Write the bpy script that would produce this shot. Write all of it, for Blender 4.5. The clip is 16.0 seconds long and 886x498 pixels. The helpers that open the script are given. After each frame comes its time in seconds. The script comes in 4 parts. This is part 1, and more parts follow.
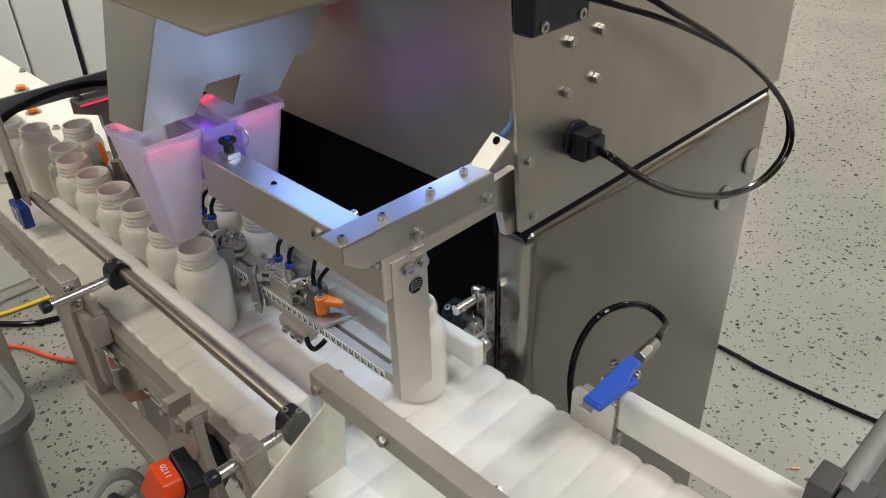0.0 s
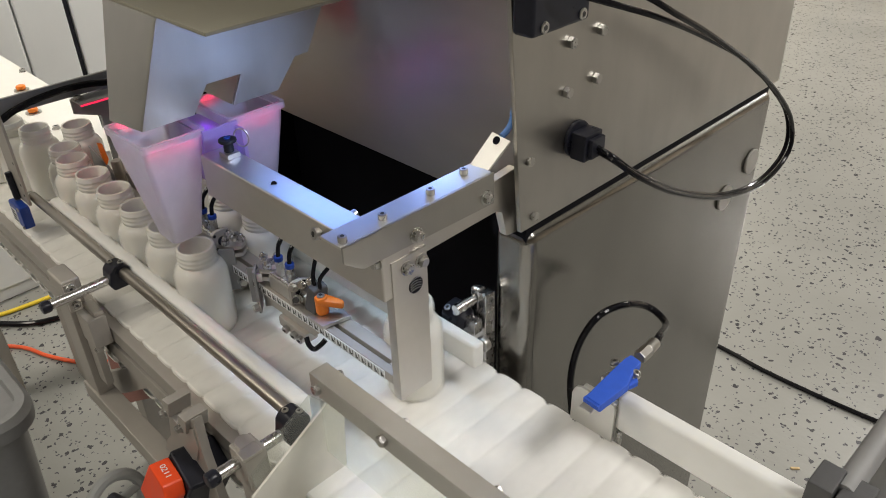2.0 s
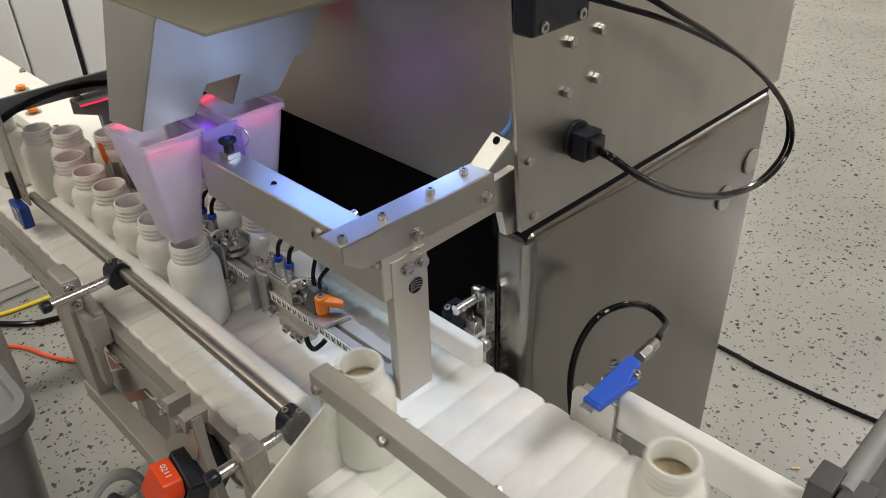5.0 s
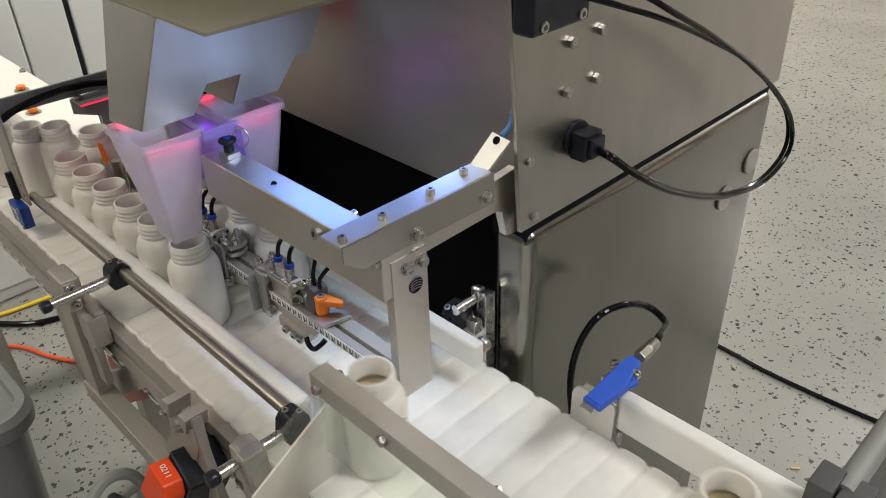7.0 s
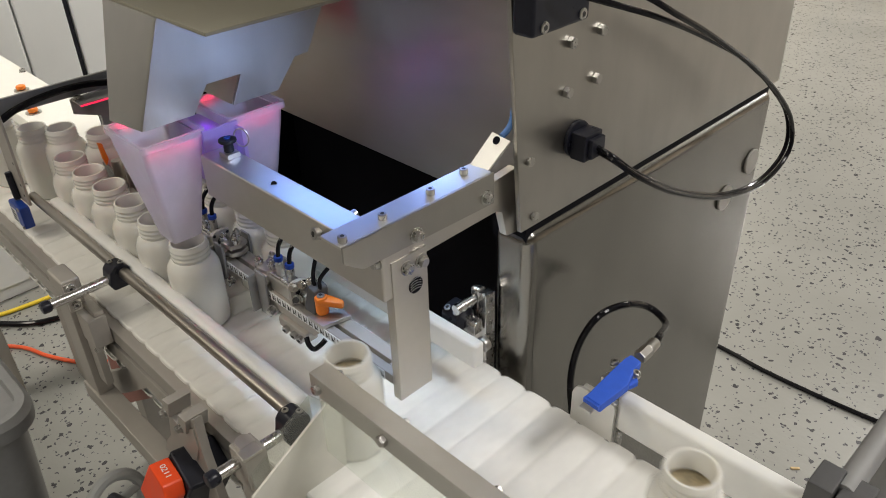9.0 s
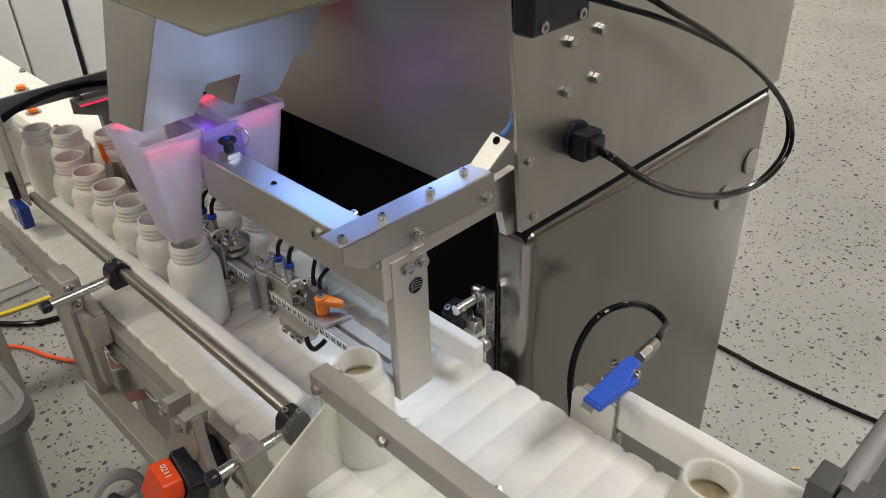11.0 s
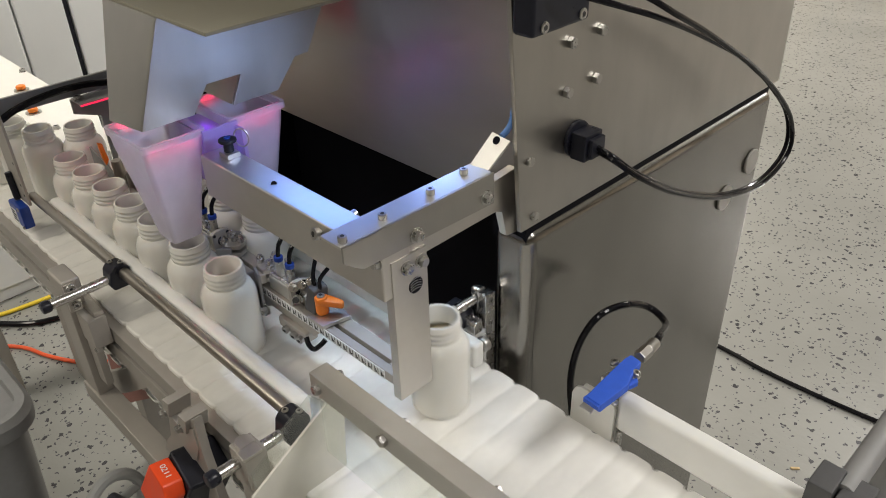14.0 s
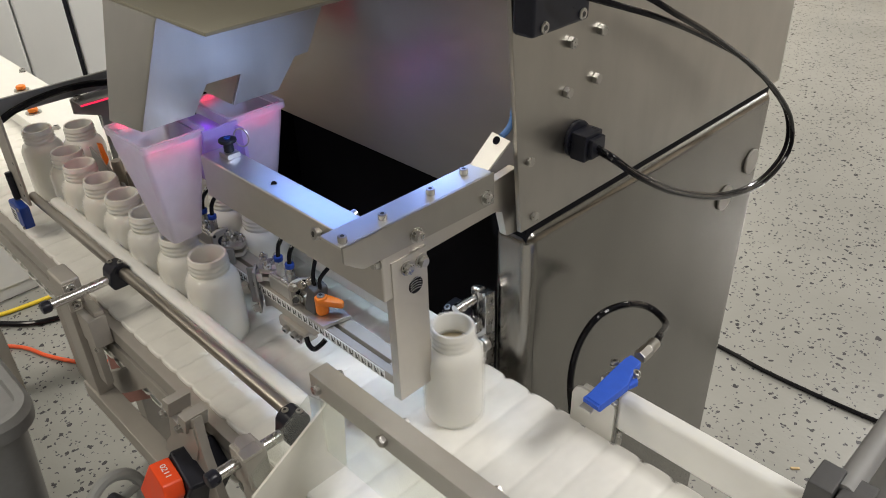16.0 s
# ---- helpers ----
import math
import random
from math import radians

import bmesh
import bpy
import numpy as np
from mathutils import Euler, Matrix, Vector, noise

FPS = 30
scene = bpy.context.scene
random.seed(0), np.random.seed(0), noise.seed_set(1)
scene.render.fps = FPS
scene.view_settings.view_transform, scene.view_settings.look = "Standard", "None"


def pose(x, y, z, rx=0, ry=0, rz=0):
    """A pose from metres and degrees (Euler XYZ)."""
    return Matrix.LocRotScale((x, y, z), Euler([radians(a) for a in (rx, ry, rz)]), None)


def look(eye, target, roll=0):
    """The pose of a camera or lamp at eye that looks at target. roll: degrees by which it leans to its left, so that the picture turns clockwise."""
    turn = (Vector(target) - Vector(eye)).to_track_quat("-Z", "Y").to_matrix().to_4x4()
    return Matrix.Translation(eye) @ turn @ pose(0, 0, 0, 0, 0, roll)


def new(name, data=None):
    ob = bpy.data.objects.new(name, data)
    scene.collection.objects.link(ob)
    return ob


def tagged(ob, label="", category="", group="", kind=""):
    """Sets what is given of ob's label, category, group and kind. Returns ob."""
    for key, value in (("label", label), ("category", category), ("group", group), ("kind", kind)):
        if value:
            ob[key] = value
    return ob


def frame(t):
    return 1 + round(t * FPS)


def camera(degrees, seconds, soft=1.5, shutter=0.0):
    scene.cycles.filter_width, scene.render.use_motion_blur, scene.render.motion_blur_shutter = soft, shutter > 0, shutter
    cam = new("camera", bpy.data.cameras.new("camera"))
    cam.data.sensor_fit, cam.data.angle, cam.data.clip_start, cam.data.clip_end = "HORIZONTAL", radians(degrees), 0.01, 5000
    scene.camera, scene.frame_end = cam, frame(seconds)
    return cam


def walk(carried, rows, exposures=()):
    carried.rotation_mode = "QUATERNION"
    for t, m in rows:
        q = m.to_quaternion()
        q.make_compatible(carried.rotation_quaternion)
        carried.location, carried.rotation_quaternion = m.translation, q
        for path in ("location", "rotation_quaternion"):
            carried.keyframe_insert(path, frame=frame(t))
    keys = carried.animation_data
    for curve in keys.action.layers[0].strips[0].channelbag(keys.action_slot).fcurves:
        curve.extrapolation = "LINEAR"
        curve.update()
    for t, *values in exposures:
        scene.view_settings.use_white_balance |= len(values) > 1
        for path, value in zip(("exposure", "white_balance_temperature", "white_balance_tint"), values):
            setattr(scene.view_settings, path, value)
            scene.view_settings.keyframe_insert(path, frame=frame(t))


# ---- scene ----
cam = camera(59.55, 16.0, soft=1.0, shutter=0.5)
EYE = (0.0, 0.0, 1.5)
VIEW = look(EYE, (-0.6065, 0.5849, 1.5 - 0.5385), -1.804)
walk(cam, [(0.0, VIEW), (16.0, VIEW)])

# ---- world and light ----
world = bpy.data.worlds.new("world")
scene.world = world
world.use_nodes = True
world.node_tree.nodes["Background"].inputs["Color"].default_value = (0.9, 0.93, 1.0, 1)
world.node_tree.nodes["Background"].inputs["Strength"].default_value = 0.05
scene.view_settings.exposure = 0.0


def area(name, m, sx, sy, watts, colour):
    d = bpy.data.lights.new(name, "AREA")
    d.shape, d.size, d.size_y, d.energy, d.color = "RECTANGLE", sx, sy, watts, colour
    ob = new(name, d)
    ob.matrix_world = m
    return ob


WARM, NEUTRAL = (1.0, 0.925, 0.79), (1.0, 0.97, 0.935)
LAMPS = [(-2.0, 1.3, 60), (-2.4, 3.2, 6), (-1.4, -3.2, 38), (1.6, 1.4, 70), (1.6, -1.6, 30), (-2.4, -1.8, 54), (-3.9, 5.4, 200), (-0.8, 5.9, 7), (-5.2, 7.2, 140), (1.2, 8.8, 600)]
for x, y, watts in LAMPS:
    area("high_bay_lamp", pose(x, y, 3.72), 0.9, 0.9, watts, WARM if x < -1.3 else NEUTRAL)
# unseen blue light under the pan for the beam's sheen; red light of the counting head
BLUE_LAMP = area("unseen_blue_lamp", look((-0.690, 0.480, 1.256), (-0.610, 0.355, 1.137)), 0.14, 0.04, 0.07, (0.20, 0.36, 1.0))
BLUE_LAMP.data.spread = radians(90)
# extra lamp added for the blue patch on the bracket
SHEET_LAMP = area("unseen_blue_lamp", look((-0.560, 0.548, 1.250), (-0.455, 0.440, 1.166)), 0.06, 0.03, 0.013, (0.20, 0.36, 1.0))
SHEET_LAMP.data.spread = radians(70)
# fill lamp added in mid-air to brighten the chute front
CHUTE_LAMP = area("unseen_blue_lamp", look((-0.48, 0.45, 1.262), (-0.75, 0.41, 1.165)), 0.14, 0.03, 0.08, (0.42, 0.57, 1.0))
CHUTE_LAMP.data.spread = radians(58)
# cool fill added over the back lane, without a fixture
LANE_FILL = area("lane_fill_lamp", look((-0.575, 0.520, 1.283), (-0.575, 0.43, 0.95)), 0.14, 0.04, 0.10, (0.62, 0.82, 1.0))
LANE_FILL.data.spread = radians(70)
area("red_lamp", look((-0.775, 0.395, 1.262), (-0.840, 0.385, 1.17)), 0.10, 0.006, 0.014, (1.0, 0.02, 0.10))
for y in (0.315, 0.421):
    spot = area("red_lamp", look((-0.815, y, 1.178), (-0.845, y, 1.156)), 0.020, 0.004, 0.006, (1.0, 0.01, 0.09))
    spot.data.spread = radians(45)
for y in (0.327, 0.433):
    line = area("red_lamp", look((-0.7585, y, 1.171), (-0.7515, y, 1.148)), 0.060, 0.003, 0.006, (1.0, 0.03, 0.14))
    line.data.spread = radians(40)


# ---- materials ----
def mat(name, colour, rough=0.5, metal=0.0, vary=0.08, scale=30.0, bump=0.0, bscale=200.0, stretch=(1, 1, 1), spec=0.5, trans=0.0,
        ior=1.45, alpha=1.0, emit=None, power=0.0, rvary=0.06, subsurf=0.0, shift=False):
    m = bpy.data.materials.new(name)
    m.use_nodes = True
    nt = m.node_tree
    b = nt.nodes["Principled BSDF"]
    b.inputs["Roughness"].default_value = rough
    b.inputs["Metallic"].default_value = metal
    b.inputs["Specular IOR Level"].default_value = spec
    b.inputs["IOR"].default_value = ior
    b.inputs["Transmission Weight"].default_value = trans
    b.inputs["Alpha"].default_value = alpha
    if subsurf:
        b.inputs["Subsurface Weight"].default_value = subsurf
        b.inputs["Subsurface Radius"].default_value = (0.01, 0.009, 0.007)
    if emit:
        b.inputs["Emission Color"].default_value = (*emit, 1)
        b.inputs["Emission Strength"].default_value = power
    tc = nt.nodes.new("ShaderNodeTexCoord")
    mp = nt.nodes.new("ShaderNodeMapping")
    mp.inputs["Scale"].default_value = stretch
    nt.links.new(tc.outputs["Object"], mp.inputs["Vector"])
    if shift:
        info = nt.nodes.new("ShaderNodeObjectInfo")
        far = nt.nodes.new("ShaderNodeMath")
        far.operation = "MULTIPLY"
        far.inputs[1].default_value = 7.0
        nt.links.new(info.outputs["Random"], far.inputs[0])
        nt.links.new(far.outputs[0], mp.inputs["Location"])
    big = nt.nodes.new("ShaderNodeTexNoise")
    big.inputs["Scale"].default_value = scale * 0.2
    big.inputs["Detail"].default_value = 3
    fine = nt.nodes.new("ShaderNodeTexNoise")
    fine.inputs["Scale"].default_value = scale
    fine.inputs["Detail"].default_value = 6
    nt.links.new(tc.outputs["Object"], big.inputs["Vector"])
    nt.links.new(mp.outputs["Vector"], fine.inputs["Vector"])
    mix = nt.nodes.new("ShaderNodeMath")
    mix.operation = "ADD"
    nt.links.new(big.outputs["Fac"], mix.inputs[0])
    nt.links.new(fine.outputs["Fac"], mix.inputs[1])
    ramp = nt.nodes.new("ShaderNodeMapRange")
    ramp.inputs["From Min"].default_value, ramp.inputs["From Max"].default_value = 0.7, 1.3
    ramp.inputs["To Min"].default_value, ramp.inputs["To Max"].default_value = 1 - vary, 1 + vary
    nt.links.new(mix.outputs[0], ramp.inputs["Value"])
    vm = nt.nodes.new("ShaderNodeVectorMath")
    vm.operation = "SCALE"
    vm.inputs[0].default_value = colour
    nt.links.new(ramp.outputs[0], vm.inputs["Scale"])
    nt.links.new(vm.outputs["Vector"], b.inputs["Base Color"])
    if rvary:
        rr = nt.nodes.new("ShaderNodeMapRange")
        rr.inputs["From Min"].default_value, rr.inputs["From Max"].default_value = 0.7, 1.3
        rr.inputs["To Min"].default_value, rr.inputs["To Max"].default_value = max(0.02, rough - rvary), min(1, rough + rvary)
        nt.links.new(mix.outputs[0], rr.inputs["Value"])
        nt.links.new(rr.outputs[0], b.inputs["Roughness"])
    if bump:
        n = nt.nodes.new("ShaderNodeTexNoise")
        n.inputs["Scale"].default_value = bscale
        n.inputs["Detail"].default_value = 4
        nt.links.new(mp.outputs["Vector"], n.inputs["Vector"])
        bp = nt.nodes.new("ShaderNodeBump")
        bp.inputs["Strength"].default_value = bump
        bp.inputs["Distance"].default_value = 0.001
        nt.links.new(n.outputs["Fac"], bp.inputs["Height"])
        nt.links.new(bp.outputs["Normal"], b.inputs["Normal"])
    return m


# smoother copy of the brushed steel, darkened for the lower panel's shade
STEEL_SHADED = mat("brushed_steel_shaded", (0.255, 0.247, 0.23), 0.22, 1.0, 0.10, 14, rvary=0.015, stretch=(1, 1, 0.3))
STEEL = mat("brushed_steel", (0.41, 0.395, 0.368), 0.33, 1.0, 0.10, 22, rvary=0.015, stretch=(1, 1, 0.4))
STEEL_H = mat("brushed_steel_sheet", (0.50, 0.475, 0.455), 0.36, 1.0, 0.08, 20, rvary=0.06, stretch=(0.35, 1, 1))
SATIN = mat("satin_steel", (0.58, 0.555, 0.52), 0.40, 1.0, 0.03, 80, 0.03, 700, rvary=0.02)
GALVANISED = mat("pale_satin_steel", (0.66, 0.65, 0.62), 0.47, 1.0, 0.04, 60, 0.03, 600, rvary=0.04)
ALU = mat("anodised_aluminium", (0.44, 0.415, 0.38), 0.55, 0.55, 0.06, 60, 0.05, 700)
CHROME = mat("ground_rod", (0.47, 0.435, 0.395), 0.34, 1.0, 0.03, 40, rvary=0.04)
POLISHED = mat("polished_steel", (0.62, 0.61, 0.60), 0.27, 1.0, 0.06, 120, rvary=0.05)
DARKGREY = mat("dark_grey_plastic", (0.075, 0.075, 0.078), 0.5, 0, 0.08, 80, 0.15, 400)
BOLT = mat("zinc_bolt", (0.47, 0.46, 0.44), 0.30, 1.0, 0.08, 200)
# near-black that puts the shade of openings, gaps and holes into colour
SHADE_BLACK = mat("shade_black", (0.004, 0.004, 0.007), 0.7, 0.0, 0.1, 20, spec=0.15)
BLACK = mat("black_plastic", (0.015, 0.016, 0.024), 0.32, 0, 0.15, 150, 0.06, 800, spec=0.35)
RUBBER = mat("black_hose", (0.008, 0.008, 0.010), 0.11, 0, 0.1, 200, rvary=0.03, spec=0.22)
WHITE = mat("white_polyethylene", (0.78, 0.78, 0.76), 0.45, 0, 0.03, 40, 0.08, 300, subsurf=0.1)
BELT = mat("white_acetal_slat", (0.84, 0.83, 0.795), 0.42, 0, 0.045, 150, 0.25, 300, stretch=(1, 0.3, 1), shift=True)
BOTTLE = mat("white_bottle_plastic", (0.74, 0.73, 0.685), 0.08, 0, 0.02, 30, rvary=0.02, subsurf=0.25)


def frosted(name, colour, clear, glow=0.5):
    """Thin frosted plastic: part of the light passes straight, part is scattered to both sides, with a soft gloss."""
    m = bpy.data.materials.new(name)
    m.use_nodes = True
    nt = m.node_tree
    out = nt.nodes["Material Output"]
    nt.nodes.remove(nt.nodes["Principled BSDF"])
    tc = nt.nodes.new("ShaderNodeTexCoord")
    no = nt.nodes.new("ShaderNodeTexNoise")
    no.inputs["Scale"].default_value = 26
    no.inputs["Detail"].default_value = 5
    nt.links.new(tc.outputs["Object"], no.inputs["Vector"])
    rr = nt.nodes.new("ShaderNodeMapRange")
    rr.inputs["To Min"].default_value, rr.inputs["To Max"].default_value = clear - 0.10, clear + 0.10
    nt.links.new(no.outputs["Fac"], rr.inputs["Value"])
    dif = nt.nodes.new("ShaderNodeBsdfDiffuse")
    tra = nt.nodes.new("ShaderNodeBsdfTranslucent")
    thru = nt.nodes.new("ShaderNodeBsdfTransparent")
    glo = nt.nodes.new("ShaderNodeBsdfGlossy")
    dif.inputs["Color"].default_value = tra.inputs["Color"].default_value = (*colour, 1)
    thru.inputs["Color"].default_value = tuple(0.5 + 0.5 * c for c in colour) + (1,)
    glo.inputs["Roughness"].default_value = 0.28
    a, b, c = (nt.nodes.new("ShaderNodeMixShader") for _ in range(3))
    a.inputs[0].default_value = glow
    nt.links.new(dif.outputs[0], a.inputs[1])
    nt.links.new(tra.outputs[0], a.inputs[2])
    nt.links.new(rr.outputs[0], b.inputs[0])
    nt.links.new(a.outputs[0], b.inputs[1])
    nt.links.new(thru.outputs[0], b.inputs[2])
    rim = nt.nodes.new("ShaderNodeLayerWeight")
    steep = nt.nodes.new("ShaderNodeMath")
    steep.operation = "POWER"
    steep.inputs[1].default_value = 5.0
    nt.links.new(rim.outputs["Facing"], steep.inputs[0])
    gloss = nt.nodes.new("ShaderNodeMapRange")
    gloss.inputs["To Min"].default_value, gloss.inputs["To Max"].default_value = 0.03, 0.5
    nt.links.new(steep.outputs[0], gloss.inputs["Value"])
    nt.links.new(gloss.outputs[0], c.inputs[0])
    nt.links.new(b.outputs[0], c.inputs[1])
    nt.links.new(glo.outputs[0], c.inputs[2])
    nt.links.new(c.outputs[0], out.inputs["Surface"])
    return m


FUNNEL = frosted("frosted_funnel_plastic", (0.93, 0.91, 1.0), 0.57)
ORANGE = mat("orange_plastic", (0.85, 0.22, 0.02), 0.4, 0, 0.06, 100)
REDORANGE = mat("red_orange_plastic", (0.80, 0.075, 0.015), 0.36, 0, 0.06, 100)
BLUE = mat("blue_plastic", (0.03, 0.11, 0.62), 0.5, 0, 0.08, 100, 0.1, 500)
PALEBLUE = mat("pale_blue_tube", (0.16, 0.33, 0.72), 0.3, 0, 0.05, 100)
NAVY = mat("navy_sensor_plastic", (0.01, 0.045, 0.28), 0.35, 0, 0.08, 100)
GREY = mat("grey_plastic", (0.27, 0.275, 0.28), 0.5, 0, 0.07, 60, 0.2, 400)
MIDGREY = mat("grey_paint", (0.26, 0.26, 0.26), 0.5, 0.2, 0.06, 60, 0.1, 400)
BEIGE = mat("beige_pan", (0.30, 0.285, 0.225), 0.5, 0.0, 0.04, 20, 0.05, 300)
ACRYLIC = frosted("clear_acrylic", (0.93, 0.965, 0.93), 0.95)
FROST = frosted("hazy_acrylic", (0.86, 0.85, 0.79), 0.22, 0.35)
WALL = mat("white_sheet_panel", (0.80, 0.82, 0.83), 0.5, 0, 0.03, 8, 0.05, 100)
ROOM = mat("tan_wall_paint", (0.29, 0.25, 0.20), 0.7, 0, 0.05, 6, 0.05, 100)
CEIL = mat("ceiling_paint", (0.62, 0.60, 0.57), 0.8, 0, 0.05, 4)
BROWN = mat("red_brown_board", (0.28, 0.13, 0.11), 0.6, 0, 0.12, 40)
YELLOW = mat("yellow_cable", (0.75, 0.56, 0.04), 0.45, 0, 0.06, 100)
CORD = mat("orange_cord", (0.72, 0.10, 0.03), 0.45, 0, 0.06, 100)
TABLETS = mat("tan_tablets", (0.76, 0.66, 0.46), 0.6, 0, 0.25, 260, 0.6, 260)
SCUFF = mat("grey_scuff", (0.33, 0.31, 0.29), 0.6, 0, 0.25, 300)
PAPER = mat("paper_label", (0.74, 0.75, 0.75), 0.6, 0, 0.05, 200)
REDLED = mat("red_led", (0.8, 0.02, 0.06), 0.4, 0, 0, 10, emit=(1.0, 0.02, 0.08), power=1.4)
VIOLETLED = mat("violet_led", (0.2, 0.05, 0.8), 0.4, 0, 0, 10, emit=(0.45, 0.10, 1.0), power=1.5)
CHUTE = mat("bead_blasted_steel", (0.56, 0.545, 0.52), 0.42, 1.0, 0.09, 30, 0.05, 500, (1, 1, 0.4), rvary=0.09)
CLEARGREY = mat("clear_grey_plastic", (0.42, 0.43, 0.42), 0.2, 0, 0.05, 60, trans=0.4, ior=1.3)
WOOD = mat("pale_wood", (0.45, 0.32, 0.16), 0.6, 0, 0.15, 80)
VIOLET = frosted("violet_frosted_plastic", (0.72, 0.58, 0.95), 0.48)
PLUG = mat("pale_plug_plastic", (0.36, 0.35, 0.32), 0.45, 0.3, 0.05, 60)
INK = mat("dark_ink", (0.03, 0.03, 0.03), 0.6)


def floor_material():
    m = bpy.data.materials.new("flaked_epoxy_floor")
    m.use_nodes = True
    nt = m.node_tree
    b = nt.nodes["Principled BSDF"]
    b.inputs["Roughness"].default_value = 0.17
    tc = nt.nodes.new("ShaderNodeTexCoord")
    cloud = nt.nodes.new("ShaderNodeTexNoise")
    cloud.inputs["Scale"].default_value = 1.6
    cloud.inputs["Detail"].default_value = 5
    nt.links.new(tc.outputs["Object"], cloud.inputs["Vector"])
    base = nt.nodes.new("ShaderNodeValToRGB")
    base.color_ramp.elements[0].position, base.color_ramp.elements[1].position = 0.3, 0.7
    base.color_ramp.elements[0].color, base.color_ramp.elements[1].color = (0.235, 0.237, 0.226, 1), (0.292, 0.293, 0.280, 1)
    nt.links.new(cloud.outputs["Fac"], base.inputs["Fac"])
    warp = nt.nodes.new("ShaderNodeTexNoise")
    warp.inputs["Scale"].default_value = 60
    nt.links.new(tc.outputs["Object"], warp.inputs["Vector"])
    add = nt.nodes.new("ShaderNodeMixRGB")
    add.blend_type = "ADD"
    add.inputs["Fac"].default_value = 0.022
    nt.links.new(tc.outputs["Object"], add.inputs["Color1"])
    nt.links.new(warp.outputs["Color"], add.inputs["Color2"])
    last = base.outputs["Color"]
    for scale, size, share, dark in ((50, 0.31, 0.20, 0.060), (95, 0.33, 0.26, 0.085), (24, 0.20, 0.10, 0.055)):
        v = nt.nodes.new("ShaderNodeTexVoronoi")
        v.inputs["Scale"].default_value = scale
        nt.links.new(add.outputs["Color"], v.inputs["Vector"])
        near = nt.nodes.new("ShaderNodeMath")
        near.operation = "LESS_THAN"
        near.inputs[1].default_value = size
        nt.links.new(v.outputs["Distance"], near.inputs[0])
        sep = nt.nodes.new("ShaderNodeSeparateColor")
        nt.links.new(v.outputs["Color"], sep.inputs["Color"])
        pick = nt.nodes.new("ShaderNodeMath")
        pick.operation = "LESS_THAN"
        pick.inputs[1].default_value = share
        nt.links.new(sep.outputs["Red"], pick.inputs[0])
        both = nt.nodes.new("ShaderNodeMath")
        both.operation = "MULTIPLY"
        nt.links.new(near.outputs[0], both.inputs[0])
        nt.links.new(pick.outputs[0], both.inputs[1])
        mx = nt.nodes.new("ShaderNodeMixRGB")
        mx.inputs["Color2"].default_value = (dark, dark, dark * 1.1, 1)
        nt.links.new(both.outputs[0], mx.inputs["Fac"])
        nt.links.new(last, mx.inputs["Color1"])
        last = mx.outputs["Color"]
    nt.links.new(last, b.inputs["Base Color"])
    n = nt.nodes.new("ShaderNodeTexNoise")
    n.inputs["Scale"].default_value = 60
    n.inputs["Detail"].default_value = 5
    nt.links.new(tc.outputs["Object"], n.inputs["Vector"])
    bp = nt.nodes.new("ShaderNodeBump")
    bp.inputs["Strength"].default_value = 0.45
    bp.inputs["Distance"].default_value = 0.002
    nt.links.new(n.outputs["Fac"], bp.inputs["Height"])
    nt.links.new(bp.outputs["Normal"], b.inputs["Normal"])
    return m


FLOOR = floor_material()


# ---- building helpers ----
def part(name, bm, material, parent=None, label="", smooth=True):
    me = bpy.data.meshes.new(name)
    bm.normal_update()
    bm.to_mesh(me)
    bm.free()
    me.materials.append(material)
    if smooth:
        for p in me.polygons:
            p.use_smooth = True
        me.set_sharp_from_angle(angle=radians(35))
    ob = new(name, me)
    if smooth and name != "slat":
        wn = ob.modifiers.new("flat_faces", "WEIGHTED_NORMAL")
        wn.keep_sharp = True
        wn.weight = 80
    if parent is not None:
        ob.parent = parent
    if label:
        tagged(ob, label)
    return ob


def thing(name, label, category, group="", kind="", at=(0, 0, 0)):
    ob = new(name)
    ob.location = at
    return tagged(ob, label, category, group, kind)


def box(lo, hi, bevel=0.0, seg=2, m=None, bm=None):
    own = bmesh.new()
    bmesh.ops.create_cube(own, size=1.0)
    for v in own.verts:
        v.co = Vector([lo[i] + (v.co[i] + 0.5) * (hi[i] - lo[i]) for i in range(3)])
    if bevel:
        bmesh.ops.bevel(own, geom=own.edges[:], offset=bevel, segments=seg, profile=0.5, affect="EDGES")
    if m is not None:
        bmesh.ops.transform(own, matrix=m, verts=own.verts)
    return join(bm, own)


def join(bm, own):
    if bm is None:
        return own
    me = bpy.data.meshes.new("tmp")
    own.to_mesh(me)
    own.free()
    bm.from_mesh(me)
    bpy.data.meshes.remove(me)
    return bm


def rod(a, b, r, sides=20, bevel=0.0, r2=None, bm=None):
    a, b = Vector(a), Vector(b)
    own = bmesh.new()
    bmesh.ops.create_cone(own, cap_ends=True, segments=sides, radius1=r, radius2=r if r2 is None else r2, depth=(b - a).length)
    if bevel:
        rims = [e for e in own.edges if abs(e.verts[0].co.z - e.verts[1].co.z) < 1e-6]
        bmesh.ops.bevel(own, geom=rims, offset=bevel, segments=2, profile=0.5, affect="EDGES")
    m = Matrix.Translation((a + b) / 2) @ (b - a).to_track_quat("Z", "Y").to_matrix().to_4x4()
    bmesh.ops.transform(own, matrix=m, verts=own.verts)
    return join(bm, own)


